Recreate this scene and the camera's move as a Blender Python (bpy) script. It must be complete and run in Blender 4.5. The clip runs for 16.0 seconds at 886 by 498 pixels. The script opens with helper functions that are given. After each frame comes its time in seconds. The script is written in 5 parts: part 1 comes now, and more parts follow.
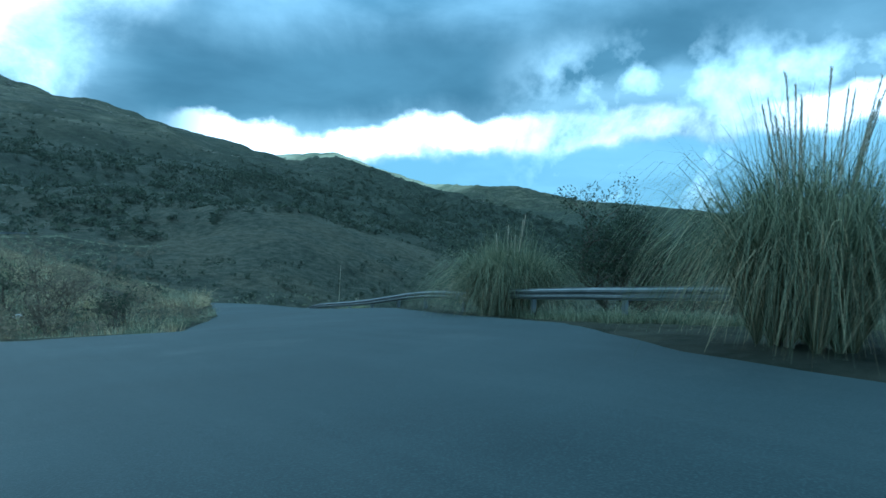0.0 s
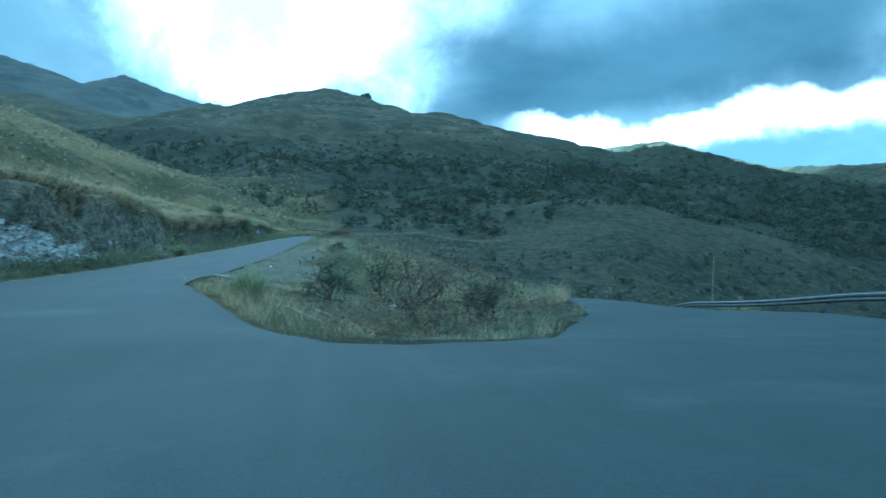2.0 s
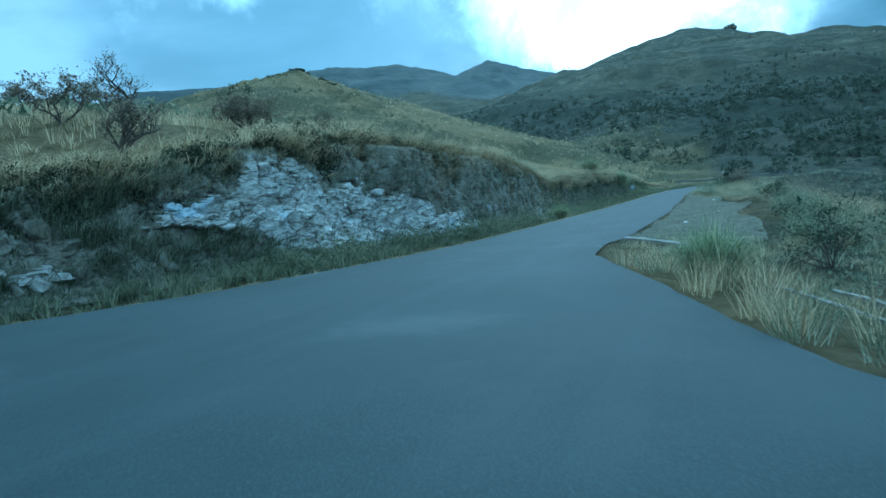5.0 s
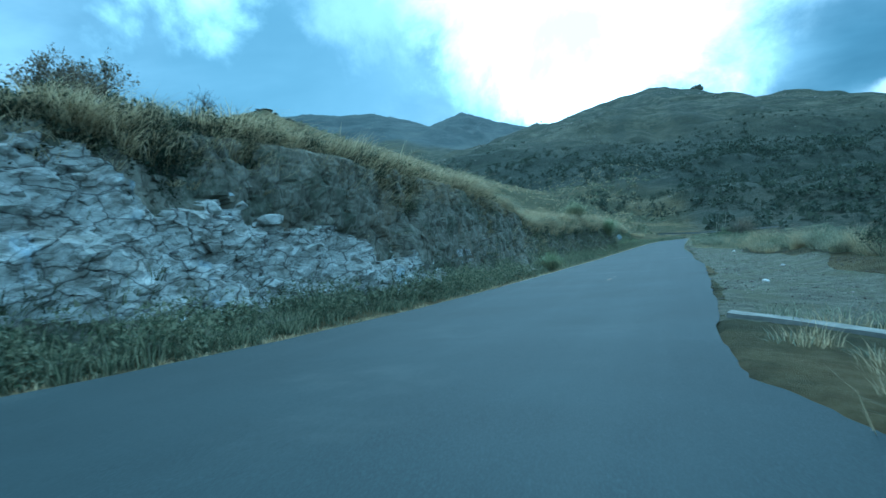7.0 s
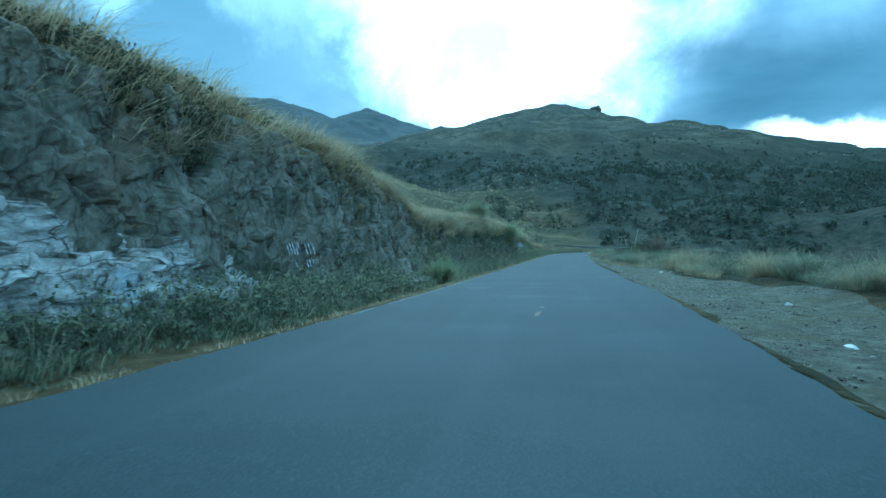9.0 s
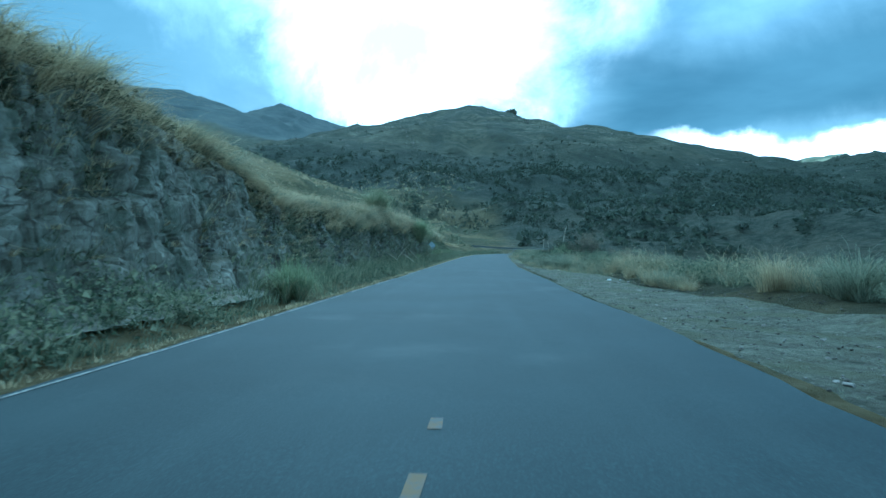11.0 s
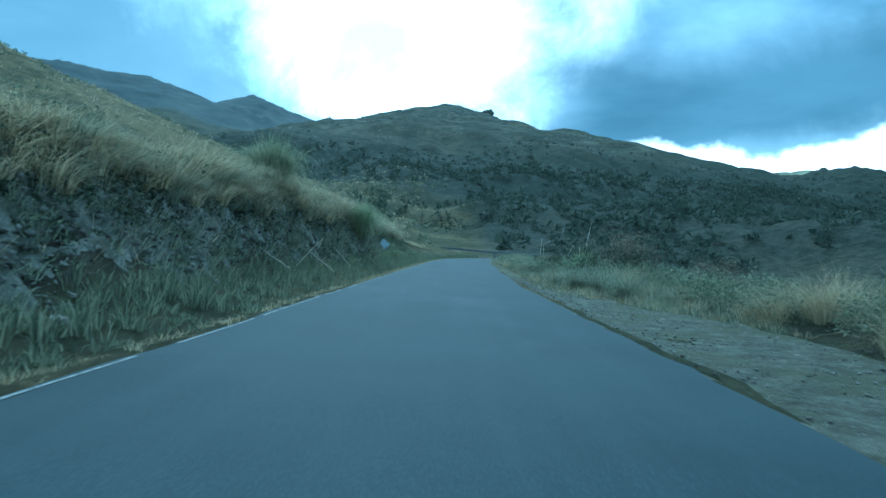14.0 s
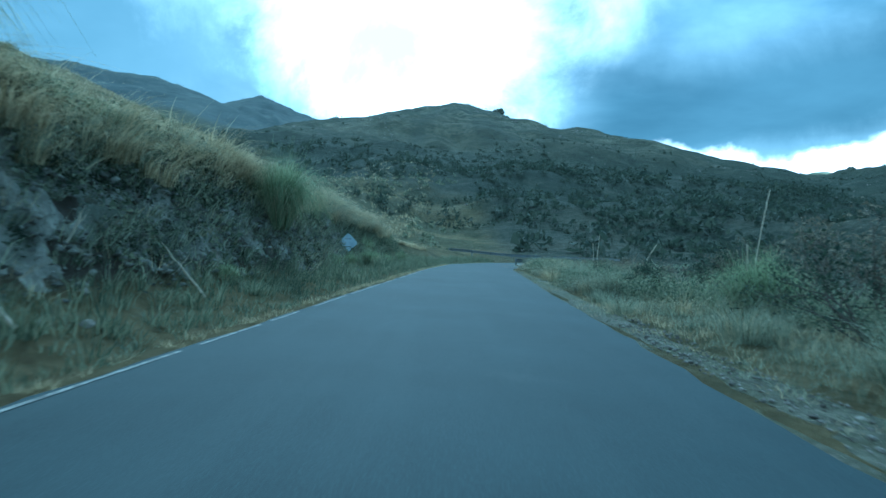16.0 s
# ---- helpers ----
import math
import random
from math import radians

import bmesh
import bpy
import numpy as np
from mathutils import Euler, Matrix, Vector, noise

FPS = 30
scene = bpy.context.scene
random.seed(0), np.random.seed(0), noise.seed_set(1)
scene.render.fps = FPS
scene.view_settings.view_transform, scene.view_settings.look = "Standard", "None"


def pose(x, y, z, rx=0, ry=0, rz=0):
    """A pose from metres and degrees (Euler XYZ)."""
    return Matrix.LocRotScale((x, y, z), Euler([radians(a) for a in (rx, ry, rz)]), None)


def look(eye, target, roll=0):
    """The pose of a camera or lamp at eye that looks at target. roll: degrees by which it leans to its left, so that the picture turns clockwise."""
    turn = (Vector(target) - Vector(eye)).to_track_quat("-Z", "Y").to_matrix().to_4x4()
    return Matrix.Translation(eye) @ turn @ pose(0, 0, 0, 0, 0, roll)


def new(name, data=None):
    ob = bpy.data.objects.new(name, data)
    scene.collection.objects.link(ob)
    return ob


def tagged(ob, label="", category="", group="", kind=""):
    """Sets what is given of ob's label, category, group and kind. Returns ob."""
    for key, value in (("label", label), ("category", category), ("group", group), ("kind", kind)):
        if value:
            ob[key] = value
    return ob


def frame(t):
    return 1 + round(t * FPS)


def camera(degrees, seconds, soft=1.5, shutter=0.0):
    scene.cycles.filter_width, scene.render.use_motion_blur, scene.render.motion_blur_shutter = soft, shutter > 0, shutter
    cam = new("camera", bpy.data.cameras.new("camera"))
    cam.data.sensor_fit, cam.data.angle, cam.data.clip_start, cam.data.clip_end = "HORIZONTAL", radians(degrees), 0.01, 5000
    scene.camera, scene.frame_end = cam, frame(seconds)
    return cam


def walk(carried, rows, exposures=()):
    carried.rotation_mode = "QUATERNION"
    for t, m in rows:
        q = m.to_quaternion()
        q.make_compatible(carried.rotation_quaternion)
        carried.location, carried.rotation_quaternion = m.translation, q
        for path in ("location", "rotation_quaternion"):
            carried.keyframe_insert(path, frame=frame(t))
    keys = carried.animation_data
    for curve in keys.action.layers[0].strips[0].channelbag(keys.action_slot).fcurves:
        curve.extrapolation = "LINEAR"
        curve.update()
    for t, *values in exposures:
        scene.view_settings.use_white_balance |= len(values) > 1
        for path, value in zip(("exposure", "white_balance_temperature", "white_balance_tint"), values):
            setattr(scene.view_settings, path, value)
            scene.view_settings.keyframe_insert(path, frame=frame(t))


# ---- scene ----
cam = camera(70.0, 16.0, soft=1.5, shutter=0.2)
PATH = [
    (0, (6.978, -83.965, 3.450), (8.233, -82.408, 3.401), 1.70),
    (0.5, (7.124, -83.250, 3.451), (8.270, -81.612, 3.397), 1.44),
    (1, (7.355, -81.825, 3.310), (8.313, -80.071, 3.250), 1.03),
    (1.5, (7.487, -80.132, 3.156), (8.168, -78.253, 3.091), 0.59),
    (2, (7.268, -78.329, 2.942), (7.615, -76.361, 2.858), 0.12),
    (2.5, (6.929, -76.728, 2.768), (6.952, -74.733, 2.632), -0.77),
    (3, (6.469, -75.242, 2.616), (6.218, -73.266, 2.430), -2.04),
    (3.5, (5.942, -73.958, 2.517), (5.463, -72.027, 2.311), -3.45),
    (4, (5.357, -72.466, 2.425), (4.704, -70.587, 2.222), -4.40),
    (4.2, (5.165, -71.779, 2.417), (4.455, -69.920, 2.219), -4.69),
    (6.3, (1.954, -62.783, 1.996), (1.210, -60.927, 1.969), -6.00),
    (6.5, (1.635, -61.547, 1.957), (0.912, -59.682, 1.950), -5.82),
    (7, (0.858, -58.497, 1.903), (0.202, -56.608, 1.896), -4.45),
    (7.5, (0.228, -55.723, 1.861), (-0.348, -53.808, 1.846), -3.03),
    (8, (-0.162, -53.316, 1.832), (-0.662, -51.380, 1.817), -1.58),
    (8.5, (-0.508, -50.903, 1.790), (-0.927, -48.948, 1.774), -0.88),
    (9, (-0.759, -48.390, 1.754), (-1.098, -46.419, 1.733), -0.00),
    (9.5, (-0.894, -45.919, 1.694), (-1.157, -43.937, 1.668), 0.47),
    (10, (-0.897, -43.462, 1.678), (-1.086, -41.471, 1.651), 0.83),
    (10.2, (-0.853, -42.562, 1.619), (-1.018, -40.569, 1.600), 0.68),
    (12.3, (-0.718, -30.152, 1.541), (-0.699, -28.152, 1.524), 1.40),
    (12.5, (-0.764, -28.922, 1.501), (-0.738, -26.922, 1.486), 1.56),
    (13, (-0.683, -25.489, 1.495), (-0.661, -23.489, 1.481), 1.89),
    (13.5, (-0.591, -21.845, 1.451), (-0.573, -19.845, 1.437), 2.30),
    (14, (-0.477, -18.179, 1.448), (-0.465, -16.179, 1.437), 2.52),
    (14.5, (-0.372, -14.102, 1.386), (-0.369, -12.102, 1.376), 2.55),
    (15, (-0.143, -10.047, 1.308), (-0.150, -8.048, 1.295), 2.28),
    (15.5, (-0.091, -5.238, 1.267), (-0.104, -3.238, 1.258), 2.17),
    (16, (0.002, 0.000, 1.303), (-0.016, 2.000, 1.298), 2.63),
]
walk(cam, [(t, look(eye, target, roll)) for t, eye, target, roll in PATH],
     exposures=[(0, 0.77, 3880, -24), (1.2, 0.80, 3830, -24), (2.6, 1.04, 3750, -25), (16, 1.03, 3740, -25)])

# ---- sky and sun ----
SUN_BEARING, SUN_HEIGHT = -12.0, 46.0


def direction(bearing, height):
    b, h = radians(bearing), radians(height)
    return Vector((math.sin(b) * math.cos(h), math.cos(b) * math.cos(h), math.sin(h)))


world = bpy.data.worlds.new("cloudy_sky")
scene.world = world
world.use_nodes = True
wt = world.node_tree
wt.nodes.clear()


def wn(kind, **values):
    node = wt.nodes.new(kind)
    for key, value in values.items():
        node.inputs[key].default_value = value
    return node


def wmath(op, a, b=None, c=None, clamp=False):
    node = wt.nodes.new("ShaderNodeMath")
    node.operation, node.use_clamp = op, clamp
    for n, v in enumerate((a, b, c)):
        if v is None:
            continue
        if isinstance(v, (int, float)):
            node.inputs[n].default_value = v
        else:
            wt.links.new(v, node.inputs[n])
    return node.outputs[0]


def wmix(fac, a, b):
    node = wt.nodes.new("ShaderNodeMix")
    node.data_type = "RGBA"
    for socket, v in ((node.inputs[0], fac), (node.inputs[6], a), (node.inputs[7], b)):
        if isinstance(v, tuple):
            socket.default_value = (*v, 1)
        elif isinstance(v, (int, float)):
            socket.default_value = v
        else:
            wt.links.new(v, socket)
    return node.outputs[2]


sky = wt.nodes.new("ShaderNodeTexSky")
sky.sky_type, sky.sun_disc = "NISHITA", False
sky.sun_elevation, sky.sun_rotation = radians(SUN_HEIGHT), radians(SUN_BEARING)
coord = wt.nodes.new("ShaderNodeTexCoord")
ray = wt.nodes.new("ShaderNodeVectorMath")
ray.operation = "NORMALIZE"
wt.links.new(coord.outputs["Generated"], ray.inputs[0])
split = wt.nodes.new("ShaderNodeSeparateXYZ")
wt.links.new(ray.outputs[0], split.inputs[0])
# the cloud deck lies flat overhead: the ray is carried onto it
lift = wmath("ADD", wmath("MAXIMUM", split.outputs[2], 0.0), 0.16)
deck = wt.nodes.new("ShaderNodeCombineXYZ")
wt.links.new(wmath("DIVIDE", split.outputs[0], lift), deck.inputs[0])
wt.links.new(wmath("DIVIDE", split.outputs[1], lift), deck.inputs[1])
billow = wn("ShaderNodeTexNoise", Scale=1.1, Detail=7.0, Roughness=0.52, Distortion=0.25)
wt.links.new(deck.outputs[0], billow.inputs["Vector"])
streak = wn("ShaderNodeTexNoise", Scale=5.5, Detail=6.0, Roughness=0.55)
wt.links.new(ray.outputs[0], streak.inputs["Vector"])

fray = wn("ShaderNodeTexNoise", Scale=3.4, Detail=8.0, Roughness=0.6, Distortion=0.35)
wt.links.new(ray.outputs[0], fray.inputs["Vector"])


def lobe(bearing, height, inner, outer, wobble=0.10):
    """1 near a direction of the sky, falling to 0, with a ragged edge."""
    dot = wt.nodes.new("ShaderNodeVectorMath")
    dot.operation = "DOT_PRODUCT"
    dot.inputs[1].default_value = direction(bearing, height)
    wt.links.new(ray.outputs[0], dot.inputs[0])
    angle = wmath("ARCCOSINE", wmath("MINIMUM", dot.outputs["Value"], 1.0))
    ragged = wmath("MULTIPLY_ADD", wmath("SUBTRACT", fray.outputs["Fac"], 0.5), wobble * 11, angle)
    step = wt.nodes.new("ShaderNodeMapRange")
    step.interpolation_type = "SMOOTHSTEP"
    step.inputs["From Min"].default_value = radians(outer)
    step.inputs["From Max"].default_value = radians(inner)
    wt.links.new(ragged, step.inputs["Value"])
    return step.outputs[0]


thin = wt.nodes.new("ShaderNodeMapRange")
thin.interpolation_type = "SMOOTHSTEP"
thin.inputs["From Min"].default_value, thin.inputs["From Max"].default_value = 0.36, 0.64
wt.links.new(billow.outputs["Fac"], thin.inputs["Value"])
grey = (0.265, 0.30, 0.335)
pale = (0.56, 0.58, 0.61)
white = (3.0, 2.6, 2.5)
cloud = wmix(thin.outputs[0], grey, pale)


def between(v, a, b, c, d):
    """1 where v lies between b and c, 0 outside a and d."""
    steps = []
    for lo, hi in ((a, b), (d, c)):
        step = wt.nodes.new("ShaderNodeMapRange")
        step.interpolation_type = "SMOOTHSTEP"
        step.inputs["From Min"].default_value, step.inputs["From Max"].default_value = lo, hi
        wt.links.new(v, step.inputs["Value"])
        steps.append(step.outputs[0])
    return wmath("MULTIPLY", *steps)


# bright thin cloud before the sun, the dark slab beside it, bright cumulus along the far ridge
# unseen brighter cloud behind and overhead, added to fill the bank and slopes
cloud = wmix(lobe(170, 48, 45, 105, 0.05), cloud, (0.80, 0.84, 0.88))
cloud = wmix(wmath("MULTIPLY", lobe(-33, 16, 6, 20, 0.04), 0.75), cloud, (0.26, 0.325, 0.36))
cloud = wmix(wmath("MULTIPLY", lobe(-39, 22, 1, 8, 0.05), 0.8), cloud, (1.5, 1.5, 1.5))
cloud = wmix(wmath("MULTIPLY", lobe(-24, 24, 2, 10, 0.06), 0.55), cloud, (1.0, 0.98, 1.02))
cloud = wmix(wmath("MULTIPLY", lobe(-13, 15, 1, 6, 0.06), 0.5), cloud, (1.2, 1.2, 1.24))
cloud = wmix(lobe(-2, 26, 6, 19, 0.05), cloud, white)
cloud = wmix(lobe(-4, 17, 2, 10, 0.05), cloud, white)
cloud = wmix(wmath("MULTIPLY", lobe(-6, 18, 0.3, 4.0, 0.045), 0.6), cloud, (0.62, 0.75, 0.85))
bearing = wmath("ARCTAN2", split.outputs[0], split.outputs[1])
height = wmath("ARCSINE", split.outputs[2])
billows = wmath("SUBTRACT", fray.outputs["Fac"], 0.5)
# pale torn cloud above the slab
upper = wmath("MULTIPLY", between(bearing, 0.14, 0.42, 1.5, 2.0), between(height, 0.22, 0.36, 1.0, 1.3))
mottle = wmath("MULTIPLY_ADD", billow.outputs["Fac"], 3.2, -1.15, clamp=True)
cloud = wmix(upper, cloud, wmix(mottle, (0.30, 0.37, 0.43), (0.98, 1.0, 1.08)))
# the slab lies aslant, rising to the right
slant = wmath("MULTIPLY_ADD", bearing, -0.10, wmath("MULTIPLY_ADD", billows, 0.13, height))
slab_cloud = wmath("MULTIPLY", between(slant, 0.105, 0.150, 0.205, 0.305), between(bearing, 0.13, 0.26, 1.0, 1.45))
shade_of_slab = wmix(mottle, (0.115, 0.158, 0.19), (0.21, 0.27, 0.31))
cloud = wmix(wmath("MULTIPLY", slab_cloud, 0.95), cloud, shade_of_slab)
# bright cumulus under it, broken up further round, with clear sky between
puffs = wmath("MULTIPLY_ADD", wmath("SUBTRACT", streak.outputs["Fac"], 0.5), 0.15, height)
rise = wmath("MULTIPLY_ADD", bearing, -0.055, puffs)
ridge_cloud = wmath("MULTIPLY", between(rise, 0.070, 0.098, 0.128, 0.146), between(bearing, 0.24, 0.36, 1.25, 1.6))
cloud = wmix(wmath("MULTIPLY", ridge_cloud, wmath("MULTIPLY_ADD", fray.outputs["Fac"], 4.6, -1.45, clamp=True)), cloud, (2.7, 2.15, 2.1))
gap = wmath("MULTIPLY", between(rise, -0.10, -0.02, 0.072, 0.092), between(bearing, 0.45, 0.6, 1.5, 1.7))
cloud = wmix(wmath("MULTIPLY", gap, 0.7), cloud, (0.50, 0.62, 0.70))
torn = wmath("MULTIPLY", wmath("MULTIPLY_ADD", streak.outputs["Fac"], 7.0, -3.45, clamp=True), wmath("MULTIPLY", between(height, 0.03, 0.09, 0.22, 0.33), between(bearing, 0.72, 0.95, 1.3, 1.55)))
cloud = wmix(torn, cloud, (1.9, 1.75, 1.75))
bright = wt.nodes.new("ShaderNodeMix")
bright.data_type = "RGBA"
clear = wt.nodes.new("ShaderNodeVectorMath")
clear.operation = "SCALE"
clear.inputs["Scale"].default_value = 0.10
wt.links.new(sky.outputs[0], clear.inputs[0])
bright.inputs[0].default_value = 0.92
wt.links.new(clear.outputs[0], bright.inputs[6])
wt.links.new(cloud, bright.inputs[7])
back = wn("ShaderNodeBackground", Strength=0.62)
wt.links.new(bright.outputs[2], back.inputs["Color"])
out = wt.nodes.new("ShaderNodeOutputWorld")
wt.links.new(back.outputs[0], out.inputs[0])

lamp = bpy.data.lights.new("sun", "SUN")
lamp.energy, lamp.angle, lamp.color = 1.35, radians(11), (1.0, 0.95, 0.87)
new("sun", lamp).matrix_world = look((0, 0, 200), Vector((0, 0, 200)) - direction(SUN_BEARING, SUN_HEIGHT))


# ---- materials ----
def shader(name, rough=0.9, spec=0.25, metal=0.0):
    m = bpy.data.materials.new(name)
    m.use_nodes = True
    b = m.node_tree.nodes["Principled BSDF"]
    b.inputs["Roughness"].default_value = rough
    b.inputs["Specular IOR Level"].default_value = spec
    b.inputs["Metallic"].default_value = metal
    return m, m.node_tree, b


def add(t, kind, links=(), **values):
    node = t.nodes.new(kind)
    for key, value in values.items():
        node.inputs[key].default_value = value
    for source, key in links:
        t.links.new(source, node.inputs[key])
    return node


def ramp(t, source, stops):
    node = t.nodes.new("ShaderNodeValToRGB")
    els = node.color_ramp.elements
    while len(els) < len(stops):
        els.new(0.5)
    for el, (at, colour) in zip(els, stops):
        el.position, el.color = at, (*colour, 1)
    t.links.new(source, node.inputs[0])
    return node.outputs[0]


def blend(t, fac, a, b, mode="MIX"):
    node = t.nodes.new("ShaderNodeMix")
    node.data_type, node.blend_type = "RGBA", mode
    for socket, v in ((node.inputs[0], fac), (node.inputs[6], a), (node.inputs[7], b)):
        if isinstance(v, tuple):
            socket.default_value = (*v, 1)
        elif isinstance(v, (int, float)):
            socket.default_value = v
        else:
            t.links.new(v, socket)
    return node.outputs[2]


def place(t):
    return add(t, "ShaderNodeNewGeometry").outputs["Position"]


def noise_at(t, scale, detail=4.0, rough=0.55, vector=None, distortion=0.0):
    return add(t, "ShaderNodeTexNoise", [(vector or place(t), "Vector")], Scale=scale, Detail=detail, Roughness=rough,
               Distortion=distortion).outputs["Fac"]


def bump(t, b, height, strength, distance):
    node = add(t, "ShaderNodeBump", [(height, "Height")], Strength=strength, Distance=distance)
    t.links.new(node.outputs[0], b.inputs["Normal"])


def sharp(t, source, low, high):
    node = t.nodes.new("ShaderNodeMapRange")
    node.interpolation_type = "SMOOTHSTEP"
    node.inputs["From Min"].default_value, node.inputs["From Max"].default_value = low, high
    t.links.new(source, node.inputs["Value"])
    return node.outputs[0]


def times(t, a, b):
    node = t.nodes.new("ShaderNodeMath")
    node.operation = "MULTIPLY"
    for socket, v in zip(node.inputs, (a, b)):
        if isinstance(v, (int, float)):
            socket.default_value = v
        else:
            t.links.new(v, socket)
    return node.outputs[0]


def make_hillside():
    """Golden grass on the near hill, dark scrub on the mountain; steep ground shows earth and rock."""
    m, t, b = shader("hillside", 0.95, 0.1)
    p = place(t)
    split = add(t, "ShaderNodeSeparateXYZ", [(p, "Vector")])
    lean = t.nodes.new("ShaderNodeMath")
    lean.operation = "MULTIPLY_ADD"
    t.links.new(split.outputs[0], lean.inputs[0])
    lean.inputs[1].default_value = 0.45
    t.links.new(split.outputs[1], lean.inputs[2])
    wander = t.nodes.new("ShaderNodeMath")
    wander.operation = "MULTIPLY_ADD"
    t.links.new(noise_at(t, 0.012, 4), wander.inputs[0])
    wander.inputs[1].default_value = 160.0
    t.links.new(lean.outputs[0], wander.inputs[2])
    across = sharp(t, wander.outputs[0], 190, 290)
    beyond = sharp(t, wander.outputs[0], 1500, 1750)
    straw = ramp(t, noise_at(t, 1.7, 6, 0.65), [(0.3, (0.12, 0.095, 0.043)), (0.5, (0.20, 0.165, 0.08)), (0.75, (0.31, 0.26, 0.14))])
    scrub = ramp(t, noise_at(t, 0.9, 7, 0.65), [(0.3, (0.05, 0.055, 0.028)), (0.7, (0.14, 0.13, 0.066))])
    fields = sharp(t, noise_at(t, 0.045, 9, 0.7), 0.43, 0.55)
    near = blend(t, fields, straw, scrub)
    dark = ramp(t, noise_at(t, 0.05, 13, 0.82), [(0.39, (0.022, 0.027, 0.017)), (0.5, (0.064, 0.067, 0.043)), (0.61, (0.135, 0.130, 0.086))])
    uneven = t.nodes.new("ShaderNodeMath")
    uneven.operation = "MULTIPLY_ADD"
    t.links.new(noise_at(t, 0.012, 6, 0.6), uneven.inputs[0])
    uneven.inputs[1].default_value = 60.0
    t.links.new(split.outputs[2], uneven.inputs[2])
    low_ground = sharp(t, uneven.outputs[0], 112, 74)
    broad = sharp(t, noise_at(t, 0.004, 5, 0.55), 0.38, 0.62)
    dark = blend(t, times(t, broad, 0.4), dark, (0.118, 0.112, 0.070))
    # scrub follows the gullies down the slope
    down = add(t, "ShaderNodeMapping", [(p, "Vector")])
    down.inputs["Scale"].default_value = (1.0, 0.22, 0.35)
    down.inputs["Rotation"].default_value = (0, 0, radians(14))
    wooded = sharp(t, noise_at(t, 0.016, 7, 0.62, down.outputs[0], 0.5), 0.50, 0.60)
    dark = blend(t, times(t, wooded, 0.65), dark, ramp(t, noise_at(t, 0.12, 8, 0.75), [(0.36, (0.022, 0.029, 0.021)), (0.64, (0.062, 0.067, 0.046))]))
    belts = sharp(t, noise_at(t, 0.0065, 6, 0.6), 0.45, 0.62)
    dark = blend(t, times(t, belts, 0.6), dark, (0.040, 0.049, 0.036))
    dots = add(t, "ShaderNodeTexVoronoi", [(p, "Vector")], Scale=0.3, Randomness=1.0)
    bush = times(t, sharp(t, dots.outputs["Distance"], 0.5, 0.22), sharp(t, noise_at(t, 0.011, 5, 0.6), 0.44, 0.6))
    dark = blend(t, times(t, bush, 0.6), dark, (0.040, 0.049, 0.038))
    stones = sharp(t, noise_at(t, 0.045, 10, 0.78), 0.585, 0.66)
    dark = blend(t, times(t, stones, 0.4), dark, (0.22, 0.205, 0.17))
    dark = blend(t, times(t, low_ground, 0.8), dark, ramp(t, noise_at(t, 0.14, 10, 0.82), [(0.38, (0.022, 0.030, 0.022)), (0.52, (0.040, 0.048, 0.036)), (0.64, (0.088, 0.088, 0.066))]))
    valley = times(t, sharp(t, uneven.outputs[0], 100, 70), sharp(t, split.outputs[0], 4, 12))
    near = blend(t, times(t, valley, 0.85), near, ramp(t, noise_at(t, 0.5, 8, 0.7), [(0.38, (0.030, 0.039, 0.032)), (0.62, (0.098, 0.102, 0.080))]))
    # high range behind: darker, finer cover, with distance haze painted in as cooler colour
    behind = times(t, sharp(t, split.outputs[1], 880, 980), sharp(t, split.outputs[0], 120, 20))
    range_haze = ramp(t, noise_at(t, 0.012, 10, 0.7), [(0.36, (0.050, 0.062, 0.064)), (0.5, (0.072, 0.086, 0.086)), (0.66, (0.105, 0.116, 0.108))])
    dark = blend(t, behind, dark, range_haze)
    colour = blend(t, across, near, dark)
    # straw cover of the far range, painted paler to stand for direct sun
    sunlit_tint = ramp(t, noise_at(t, 0.01, 8, 0.65), [(0.36, (0.16, 0.17, 0.11)), (0.5, (0.36, 0.34, 0.22)), (0.66, (0.50, 0.46, 0.32))])
    colour = blend(t, beyond, colour, sunlit_tint)
    rock = ramp(t, noise_at(t, 0.9, 9, 0.7), [(0.3, (0.05, 0.042, 0.032)), (0.55, (0.12, 0.103, 0.08)), (0.8, (0.26, 0.235, 0.195))])
    normal = add(t, "ShaderNodeSeparateXYZ", [(add(t, "ShaderNodeNewGeometry").outputs["Normal"], "Vector")])
    steep = sharp(t, normal.outputs[2], 0.80, 0.66)
    colour = blend(t, steep, colour, rock)
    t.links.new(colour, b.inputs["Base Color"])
    bump(t, b, noise_at(t, 0.2, 13, 0.8), 1.0, 2.2)
    return m


